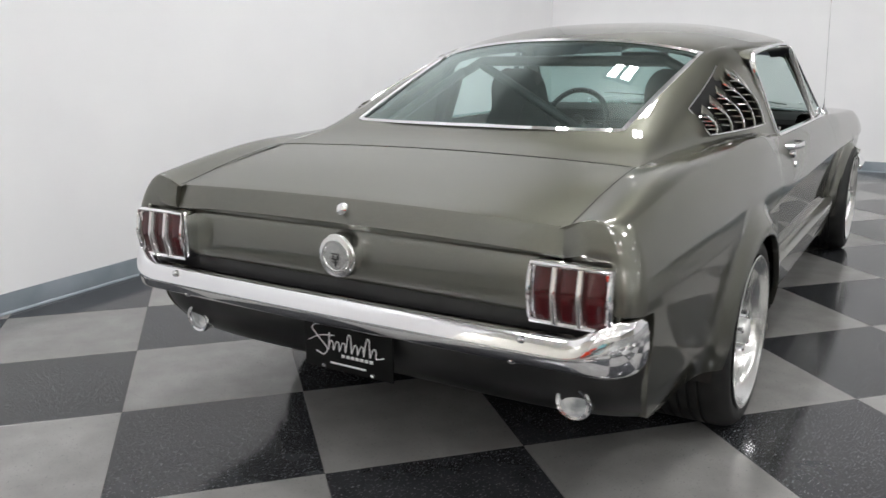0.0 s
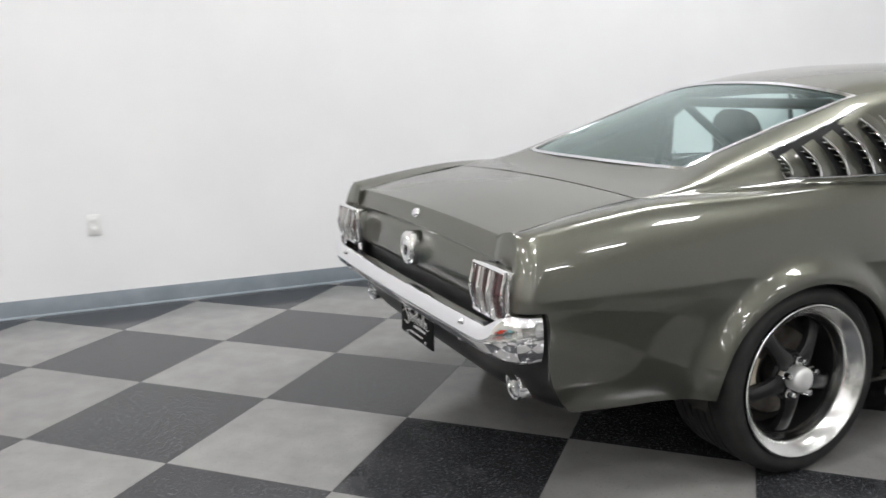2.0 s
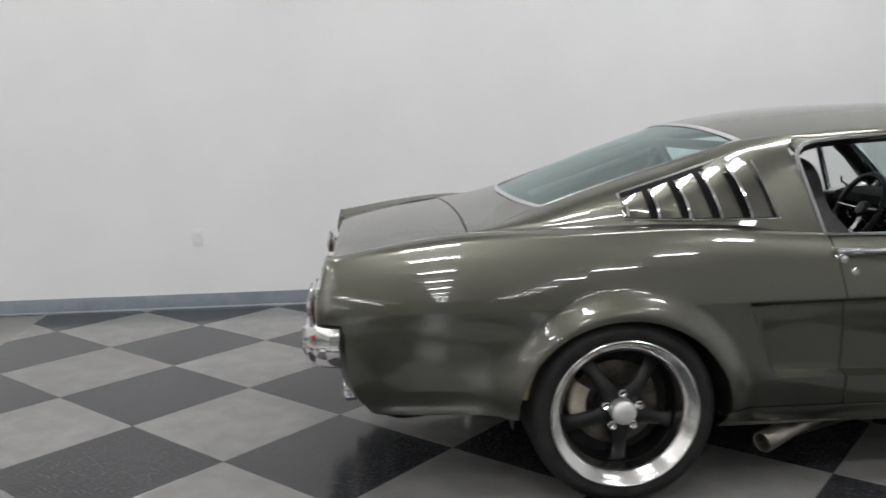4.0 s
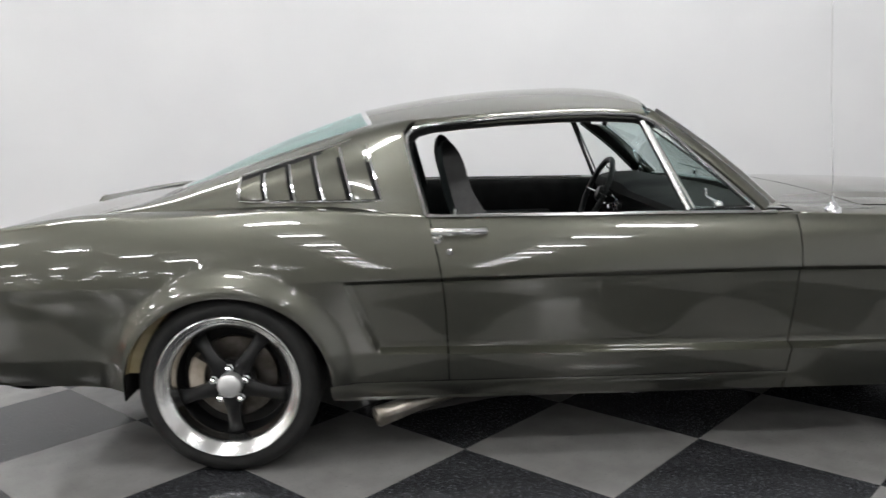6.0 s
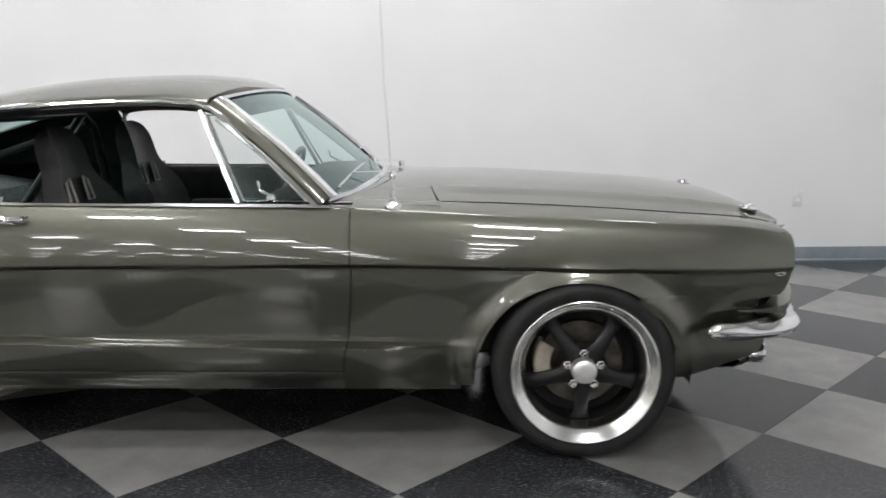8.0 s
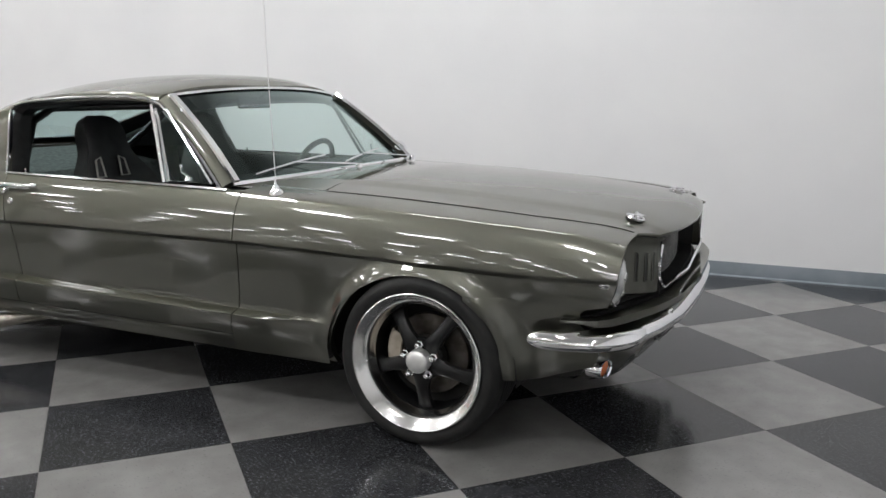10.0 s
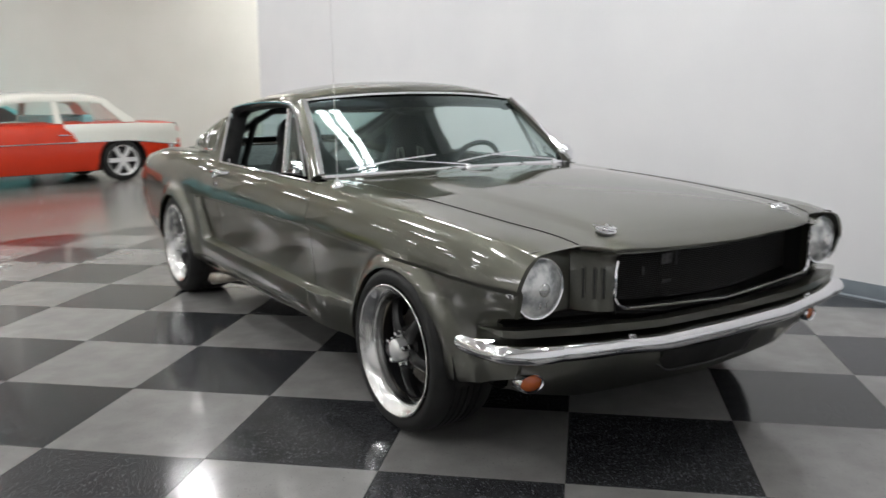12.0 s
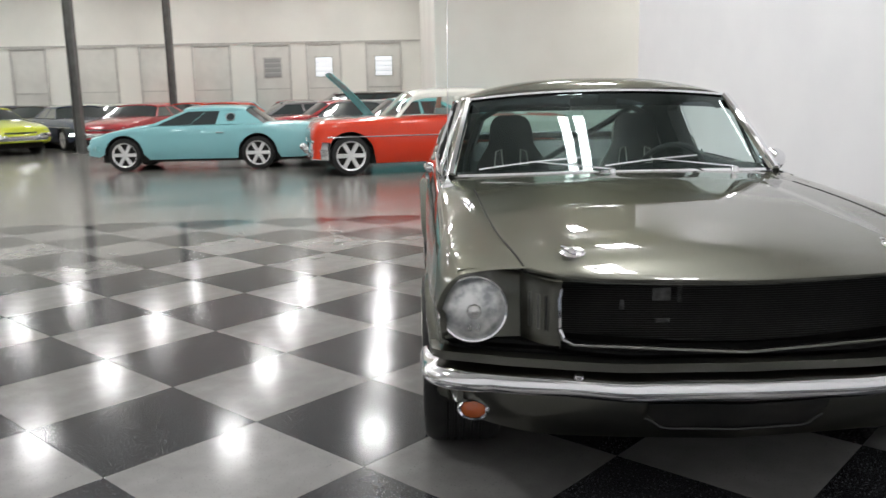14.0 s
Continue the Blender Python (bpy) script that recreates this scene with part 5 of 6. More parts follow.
# wheels
def wheel(x, y, z, s, width, r_tyre=0.312):
    """A black five-spoke wheel with a polished lip; s: the outer side."""
    W = new("wheel")
    W.parent = CAR
    W.matrix_basis = pose(x, y, z, 90 if s < 0 else -90, 0, 0)
    tagged(W, "black five-spoke wheel with polished lip and wide tyre")
    t = width
    bm = bmesh.new()
    prof = [(0.232, -t + 0.02), (0.25, -t + 0.004), (0.275, -t), (0.297, -t + 0.012), (r_tyre - 0.004, -t + 0.03), (r_tyre, -t + 0.05)]
    for k in range(1, 6):
        h = -t + 0.05 + (t - 0.1) * k / 6
        prof += [(r_tyre, h - 0.006), (r_tyre - 0.007, h - 0.004), (r_tyre - 0.007, h + 0.004), (r_tyre, h + 0.006)]
    prof += [(r_tyre, -0.05), (r_tyre - 0.003, -0.032), (r_tyre - 0.012, -0.014), (0.287, -0.004), (0.283, -0.0015), (0.277, 0.0), (0.262, -0.001), (0.258, -0.003), (0.251, -0.004), (0.246, -0.012), (0.240, -0.02)]
    lathe(bm, prof, Matrix(), 72)
    TY = part("tyre", bm, RUBBER, W)
    bm = bmesh.new()
    lathe(bm, [(0.236, -0.012), (0.246, -0.002), (0.247, 0.002), (0.244, 0.004), (0.240, 0.003), (0.236, -0.001), (0.231, -0.005), (0.225, -0.009), (0.219, -0.014), (0.213, -0.020), (0.2075, -0.027), (0.203, -0.036), (0.200, -0.047), (0.198, -0.060), (0.195, -0.066), (0.194, -0.075)], Matrix(), 96)
    RIM = part("rim", bm, BRIGHT, W, "polished stepped rim lip")
    bm = bmesh.new()
    lathe(bm, [(0.1945, -0.074), (0.1935, -0.078), (0.192, -t + 0.02)], Matrix(), 72)
    part("rim_barrel", bm, SPOKE_BLACK, RIM, "black inner barrel")
    # spokes
    for k in range(5):
        a = math.pi / 2 + 2 * math.pi * k / 5 + math.pi
        bm = bmesh.new()
        rows = []
        for r, w, h, d in ((0.045, 0.034, -0.050, 0.030), (0.07, 0.030, -0.044, 0.032), (0.10, 0.024, -0.047, 0.030), (0.14, 0.022, -0.058, 0.030), (0.17, 0.025, -0.070, 0.034), (0.187, 0.031, -0.080, 0.036), (0.197, 0.036, -0.088, 0.036)):
            ring_pts = [(-w, h - d), (-w * 0.98, h - 0.010), (-w * 0.55, h - 0.001), (0, h + 0.002), (w * 0.55, h - 0.001), (w * 0.98, h - 0.010), (w, h - d), (-w, h - d)]
            rows.append([(r * math.cos(a) - q * math.sin(a), r * math.sin(a) + q * math.cos(a), hh) for q, hh in ring_pts])
        sheet(bm, rows)
        part("spoke", bm, SPOKE_BLACK, W)
        # lug nut between two spokes
        b = a + math.pi / 5
        bm = bmesh.new()
        lathe(bm, [(0, -0.012), (0.006, -0.012), (0.010, -0.016), (0.011, -0.034), (0.015, -0.037), (0.015, -0.05)], Matrix.Translation((0.058 * math.cos(b), 0.058 * math.sin(b), 0)), 6)
        part("lug_nut", bm, CHROME, W)
    bm = bmesh.new()
    lathe(bm, [(0.0, -0.060), (0.075, -0.058), (0.080, -0.066), (0.080, -0.10), (0.0, -0.11)], Matrix(), 40)
    part("wheel_hub", bm, SPOKE_BLACK, W)
    bm = bmesh.new()
    lathe(bm, [(0, -0.004), (0.012, -0.0045), (0.024, -0.006), (0.034, -0.009), (0.040, -0.014), (0.042, -0.022), (0.042, -0.05)], Matrix(), 32)
    part("centre_cap", bm, CAP_METAL, W, "plain bright centre cap")
    bm = bmesh.new()
    lathe(bm, [(0.07, -0.130), (0.145, -0.130), (0.148, -0.133), (0.148, -0.148), (0.145, -0.15), (0.07, -0.15)], Matrix(), 48)
    part("brake_disc", bm, DISC, W)
    bm = bmesh.new()
    c0 = 2.6 if s < 0 else 0.5
    rows = []
    for k in range(9):
        a = c0 + 0.75 * k / 8
        rows.append([(r * math.cos(a), r * math.sin(a), h) for r, h in ((0.105, -0.11), (0.108, -0.104), (0.155, -0.104), (0.162, -0.11), (0.162, -0.16), (0.105, -0.16))])
    sheet(bm, rows)
    part("brake_caliper", bm, CALIPER, W)
    bm = bmesh.new()
    lathe(bm, [(0.0, -0.17), (0.192, -0.17)], Matrix(), 40)
    part("backing_plate", bm, UNDER, W)
    return W


for s in (-1, 1):
    wheel(0.003, s * 0.876, 0.312, s, 0.30)
    wheel(2.743, s * 0.882, 0.309, s, 0.265, 0.309)
    # side exhaust tip under the sill
    bm = bmesh.new()
    d = Vector((-0.30, s * 0.13, -0.055)).normalized()
    a = Vector((0.52, s * 0.80, 0.17))
    m = Matrix.Translation(a) @ d.to_track_quat("Z", "Y").to_matrix().to_4x4()
    lathe(bm, [(0.024, -0.02), (0.030, 0.022), (0.034, 0.024), (0.037, 0.018), (0.035, -0.04), (0.030, -0.12), (0.027, -0.34), (0.027, -0.5)], m, 28)
    SP = part("side_exhaust_tip", bm, STEEL, CAR, "worn flared steel exhaust tip")
    bm = bmesh.new()
    lathe(bm, [(0, -0.015), (0.025, -0.015)], m, 20)
    part("pipe_bore", bm, UNDER, SP)
    # wheel wells
    for cx, cz, aa, bb in ARCHES:
        bm = bmesh.new()
        rows = []
        for k in range(25):
            t = math.pi * k / 24
            x, z = cx - (aa + 0.012) * math.cos(t), cz + (bb + 0.012) * math.sin(t)
            rows.append([(x, s * 0.85, z), (x, s * 0.50, z)])
        rows = [[(rows[0][0][0], s * 0.84, 0.26), (rows[0][1][0], s * 0.50, 0.26)]] + rows + [[(rows[-1][0][0], s * 0.84, 0.26), (rows[-1][1][0], s * 0.50, 0.26)]]
        sheet(bm, rows)
        cap = [bm.verts.new(p[1]) for p in rows]
        bm.faces.new(cap)
        part("wheel_well", bm, UNDER, CAR)
    bm = bmesh.new()
    rows = []
    for k in range(13):
        t = math.radians(172 - 46 * k / 12)
        wide = 0.050 * (1 - 0.75 * smooth(4, 12, k))
        rows.append([(0.005 + r * math.cos(t), s * q, 0.312 + r * 0.92 * math.sin(t)) for r, q in ((0.356, 0.845), (0.354, 0.815), (0.352 - wide, 0.808), (0.350 - wide, 0.70))])
    sheet(bm, rows)
    part("fender_filler", bm, TAN, CAR, "tan inner edge behind the rear wheel")

# underbody, floor pan and axle line
bm = bmesh.new()
box(bm, (-0.86, -0.70, 0.33), (3.36, 0.70, 0.40), 0.02)
box(bm, (0.40, -0.755, 0.236), (2.33, 0.755, 0.42), 0.02)
part("floor_pan", bm, UNDER, CAR)
bm = bmesh.new()
for s in (-1, 1):
    sweep(bm, [(2.3, s * 0.42, 0.20), (1.4, s * 0.45, 0.185), (0.9, s * 0.62, 0.18), (0.6, s * 0.75, 0.178)], ring(0.027, 12))
part("exhaust_system", bm, UNDER, CAR)
for x, r, z in ((0.0, 0.045, 0.31), (2.74, 0.03, 0.28)):
    part("axle", sweep(bmesh.new(), [(x, -0.62, z), (x, 0.62, z)], ring(r, 12)), UNDER, CAR)
bm = bmesh.new()
box(bm, (2.3, -0.6, 0.40), (3.36, 0.6, 0.72), 0.05)
part("engine_bay", bm, UNDER, CAR)
bm = bmesh.new()
box(bm, (-0.90, -0.62, 0.40), (-0.5, 0.62, 0.74), 0.03)
part("trunk_well", bm, UNDER, CAR)

# cabin
bm = bmesh.new()
sheet(bm, [[(x, -w, z), (x, w, z)] for x, z, w in ((2.0, 0.80, 0.72), (1.95, 0.55, 0.72), (1.85, 0.42, 0.72), (1.2, 0.425, 0.72), (0.55, 0.43, 0.72), (0.45, 0.60, 0.72), (0.30, 0.66, 0.70), (0.20, 0.80, 0.66), (-0.20, 0.90, 0.47))])
part("cabin_floor", bm, CLOTH, CAR)
for s in (-1, 1):
    bm = bmesh.new()
    rows = []
    for x in np.linspace(0.3, 1.95, 24):
        y = min(Y_SH(x), 0.79, DECK_Y(x) + 0.01 if x < 0.7 else 1)
        zt = (Z_SH(x) if x > 0.6 else DECK_Z(x)) - 0.004
        rows.append([(x, s * (y - 0.022), zt), (x, s * (y - 0.035), zt - 0.004), (x, s * (y - 0.05), zt - 0.03), (x, s * 0.735, 0.74), (x, s * 0.72, 0.66), (x, s * 0.735, 0.6), (x, s * 0.735, 0.42)])
    sheet(bm, rows)
    part("inner_door_panel", bm, SHADE, CAR, "black padded inner side panel")
    bm = bmesh.new()
    box(bm, (0.95, min(s * 0.66, s * 0.73), 0.66), (1.35, max(s * 0.66, s * 0.73), 0.70), 0.015, 3)
    part("armrest", bm, LEATHER, CAR)
    # inner lining of the sail
    bm = bmesh.new()
    rows = []
    for k in range(21):
        xn = -0.10 + 0.81 * k / 20
        w = smooth(0.15, 0.702, xn)
        rows.append([(xn + w * w * post_shift(z), s * (y - 0.026), z - 0.022) for y, z in sail_section(xn, 8)])
    sheet(bm, rows)
    part("side_lining", bm, BLACK, CAR)
bm = bmesh.new()
sheet(bm, [[(x, v / 10 * (ROOF_Y(x) + 0.02), roof_z(x, v / 10) - 0.03) for v in range(-10, 11)] for x in np.linspace(0.50, 1.50, 16)])
part("headliner", bm, BLACK, CAR)
# dashboard
bm = bmesh.new()
rows = []
for y in np.linspace(-0.71, 0.71, 30):
    e = 1.985 - 0.12 * (abs(y) / 0.73) ** 2.4
    hood = 0.02 * smooth(0.62, 0.5, abs(y - 0.36)) * smooth(0.05, 0.2, y)
    rows.append([(e - 0.01, y, 0.868), (1.80, y, 0.872 + hood), (1.66, y, 0.868 + hood), (1.60, y, 0.852 + hood), (1.585, y, 0.83), (1.60, y, 0.80), (1.62, y, 0.70), (1.64, y, 0.62), (1.8, y, 0.58)])
sheet(bm, rows)
DASH = part("dashboard", bm, SHADE, CAR, "black padded dashboard with round bright gauges")
for y, r in ((0.24, 0.03), (0.31, 0.045), (0.42, 0.045), (0.49, 0.03), (0.55, 0.03)):
    bm = bmesh.new()
    m = Matrix.Translation((1.600, y, 0.775)) @ pose(0, 0, 0, 0, -98)
    lathe(bm, [(0, 0.008), (r - 0.006, 0.010), (r - 0.003, 0.016), (r, 0.014), (r + 0.002, -0.006)], m, 24)
    part("gauge", bm, CHROME, DASH)
# steering wheel
sw = Matrix.Translation((1.52, 0.37, 0.82)) @ pose(0, 0, 0, 0, -66, 0)
bm = bmesh.new()
loop = [sw @ Vector((0.168 * math.cos(a), 0.168 * math.sin(a), 0)) for a in np.linspace(0, 2 * math.pi, 49)[:-1]]
sweep(bm, loop, ring(0.014, 10), closed=True, up=(0.4, 0, 0.9))
STW = part("steering_wheel", bm, LEATHER, CAR, "black three-spoke steering wheel with bright spokes")
for a in (math.radians(90), math.radians(270), math.radians(180)):
    bm = bmesh.new()
    sweep(bm, [sw @ Vector((r * math.cos(a), r * math.sin(a), h)) for r, h in ((0.02, -0.03), (0.09, -0.022), (0.162, -0.002))], [(-0.016, -0.002), (0.016, -0.002), (0.016, 0.002), (-0.016, 0.002)], up=(0.5, 0, 0.8))
    part("wheel_spoke", bm, BRIGHT, STW)
bm = bmesh.new()
lathe(bm, [(0, 0.0), (0.03, -0.004), (0.04, -0.02), (0.03, -0.05), (0.025, -0.3)], sw, 24)
part("steering_column", bm, SATIN, STW)
# inside mirror and sun visors
bm = bmesh.new()
box(bm, (1.44, -0.13, 1.145), (1.46, 0.11, 1.205), 0.009, 3)
sweep(bm, [(1.46, 0, 1.18), (1.52, 0, 1.225)], ring(0.007, 8))
part("inside_mirror", bm, SATIN, CAR, "black rear-view mirror on the windshield")
bm = bmesh.new()
sheet(bm, [[(1.438, -0.12, 1.15), (1.438, -0.12, 1.2)], [(1.438, 0.10, 1.15), (1.438, 0.10, 1.2)]])
part("mirror_glass", bm, MIRROR, CAR)
for s in (-1, 1):
    bm = bmesh.new()
    box(bm, (1.36, min(s * 0.14, s * 0.50), 1.222), (1.47, max(s * 0.14, s * 0.50), 1.236), 0.006)
    part("sun_visor", bm, BLACK, CAR)
# bucket seats
def bucket_seat(y):
    st = new("bucket_seat")
    st.parent = CAR
    st.matrix_basis = pose(0, y, 0)
    tagged(st, "black leather racing bucket seat with two harness slots")
    # backrest outline (half width by height), leaning back
    hw = curve([0, 0.08, 0.25, 0.42, 0.50, 0.56, 0.66, 0.71, 0.735], [0.205, 0.225, 0.225, 0.205, 0.165, 0.130, 0.118, 0.095, 0.05])
    m = Matrix.Translation((0.95, 0, 0.395)) @ pose(0, 0, 0, 0, -14)
    bm = bmesh.new()
    rows = []
    hs = list(np.linspace(0, 0.62, 21)) + [0.62 + 0.115 * math.sin(a) for a in np.linspace(0.15, math.pi / 2, 9)]
    for h in hs:
        w = hw(h)
        bol = 0.055 * (1 - smooth(0.35, 0.55, h)) + 0.012
        dep = math.sqrt(max(0.03, 1 - (max(0, h - 0.62) / 0.1155) ** 2))
        row = []
        for t in np.linspace(-1, 1, 15):
            row.append(m @ Vector((dep * (0.035 + bol * abs(t) ** 3 - 0.02 * (1 - t * t)), w * t, h)))
        for t in np.linspace(1, -1, 15):
            row.append(m @ Vector((dep * (-0.030 - 0.022 * (1 - t * t)), w * t * 0.97, h)))
        rows.append(row + [row[0]])
    vs = sheet(bm, rows)
    bm.faces.new(vs[0][:-1])
    bm.faces.new(vs[-1][:-1])
    tidy(bm)
    part("backrest", bm, LEATHER, st, angle=1.0)
    for s in (-1, 1):
        bm = bmesh.new()
        pts = [(0.026, s * 0.050, 0.435), (0.026, s * 0.098, 0.435), (0.026, s * 0.088, 0.515), (0.026, s * 0.056, 0.53)]
        bm.faces.new([bm.verts.new(m @ Vector((p[0] + 0.003, p[1], p[2]))) for p in pts])
        part("harness_slot", bm, CLOTH, st)
        bm = bmesh.new()
        sweep(bm, [m @ Vector((p[0] + 0.006, p[1], p[2])) for p in pts], ring(0.005, 6), closed=True, up=(1, 0, 0))
        part("slot_rim", bm, TRIM, st)
        bm = bmesh.new()
        pts2 = [(-0.050, s * 0.050, 0.435), (-0.048, s * 0.098, 0.435), (-0.048, s * 0.088, 0.515), (-0.050, s * 0.056, 0.53)]
        bm.faces.new([bm.verts.new(m @ Vector((p[0] - 0.004, p[1], p[2]))) for p in pts2])
        part("harness_slot", bm, CLOTH, st)
    bm = bmesh.new()
    rows = []
    for x in np.linspace(0.0, 0.50, 12):
        f = x / 0.5
        row = [Vector((0.98 + x, 0.245 * t, 0.56 + 0.05 * f + 0.06 * abs(t) ** 3)) for t in np.linspace(-1, 1, 13)]
        row += [Vector((0.98 + x, 0.235 * t, 0.46)) for t in np.linspace(1, -1, 13)]
        rows.append(row + [row[0]])
    vs = sheet(bm, rows)
    bm.faces.new(vs[0][:-1])
    bm.faces.new(vs[-1][:-1])
    part("seat_cushion", bm, LEATHER, st, angle=1.0)


bucket_seat(-0.36)
bucket_seat(0.36)
# harness bar hoop and braces behind the seats
bm = bmesh.new()
sweep(bm, [(0.56, -0.62, 0.45), (0.55, -0.60, 0.85), (0.545, -0.52, 1.08), (0.545, -0.40, 1.145), (0.545, 0.40, 1.145), (0.545, 0.52, 1.08), (0.55, 0.60, 0.85), (0.56, 0.62, 0.45)], ring(0.021, 10), up=(1, 0, 0))
HOOP = part("roll_hoop", bm, SATIN, CAR, "black tubular roll hoop with braces")
for a, b in (((0.545, 0.50, 1.10), (-0.05, 0.52, 0.90)), ((0.545, -0.50, 1.10), (-0.05, -0.52, 0.90)), ((0.545, 0.42, 1.14), (0.56, -0.60, 0.55))):
    bm = bmesh.new()
    sweep(bm, [a, b], ring(0.019, 10), up=(0.1, 0.3, 1))
    part("hoop_brace", bm, SATIN, HOOP)
# ---- the hall behind: columns, wall panels, parked cars ----
def column(x, y):
    ob = thing("steel_column", pose(x, y, 0), "dark grey painted steel hall column on a base plate", "column", "hall columns")
    bm = bmesh.new()
    box(bm, (-0.09, -0.09, 0.0), (0.09, -0.075, 5.6), 0.002, 1)
    box(bm, (-0.09, 0.075, 0.0), (0.09, 0.09, 5.6), 0.002, 1)
    box(bm, (-0.006, -0.075, 0.0), (0.006, 0.075, 5.6))
    part("shaft", bm, COLUMN, ob)
    part("base_plate", box(bmesh.new(), (-0.16, -0.16, -0.004), (0.16, 0.16, 0.02), 0.004), COLUMN, ob)
    return ob


column(-14.0, -8.9)
column(-19.0, -8.15)
column(-19.0, -16.5)

WEST = ROOM @ pose(-24.0, 0, 0)
PANEL_FACE = mottle(material("pale_door_paint", (0.5, 0.49, 0.46), 0.6), (0.60, 0.59, 0.545), (0.68, 0.67, 0.62), 1.5)
GREY_PANE = material("grey_blind_pane", (0.32, 0.32, 0.31), 0.4)


def wall_panel(y0, y1, pane=None):
    """A tall dock panel with a raised frame; pane: the kind of its small window."""
    ob = thing("dock_panel", WEST @ pose(0, (y0 + y1) / 2, 0), "tall pale dock panel in a raised frame on the hall wall", "door", "dock panels")
    w = (y1 - y0) / 2
    part("panel_face", box(bmesh.new(), (0, -w, 0), (0.02, w, 2.95), 0.003), PANEL_FACE, ob)
    for a, b in (((0.0, -w - 0.04, 0), (0.06, -w + 0.02, 2.97)), ((0.0, w - 0.02, 0), (0.06, w + 0.04, 2.97)), ((0.0, -w + 0.02, 2.90), (0.06, w - 0.02, 2.97))):
        part("frame_bar", box(bmesh.new(), a, b, 0.006), TRIM, ob)
    part("cross_rail", box(bmesh.new(), (0.02, -w + 0.02, 1.46), (0.035, w - 0.02, 1.50), 0.003), TRIM, ob)
    if pane:
        part("window_frame", box(bmesh.new(), (0.021, -0.31, 1.83), (0.04, 0.31, 2.52), 0.004), TRIM, ob)
        for k in range(4):
            part("pane", box(bmesh.new(), (0.036, -0.27, 1.86 + k * 0.16), (0.046, 0.27, 2.0 + k * 0.16), 0.003), pane, ob)
    return ob


def west_y(y):
    return y + 0.7486 + 0.0301 * 24


for y0, y1, pane in ((-16.6, -15.4, None), (-14.5, -13.4, None), (-12.35, -11.1, None), (-10.3, -9.3, None), (-8.55, -7.35, None), (-6.5, -5.35, GREY_PANE), (-4.75, -3.65, DAY), (-2.75, -1.62, DAY)):
    wall_panel(west_y(y0), west_y(y1), pane)
structure("trim", (-24.0, -23, 2.975), (-23.95, 0.54, 3.02), TRIM, "pale rail along the hall wall")

FAR_GLASS = material("dark_car_glass", (0.03, 0.04, 0.042), 0.06, 0, 0.3)
FAR_TYRE = RUBBER
FAR_RIM = material("bright_alloy_wheel", (0.85, 0.85, 0.85), 0.25, 0.45)


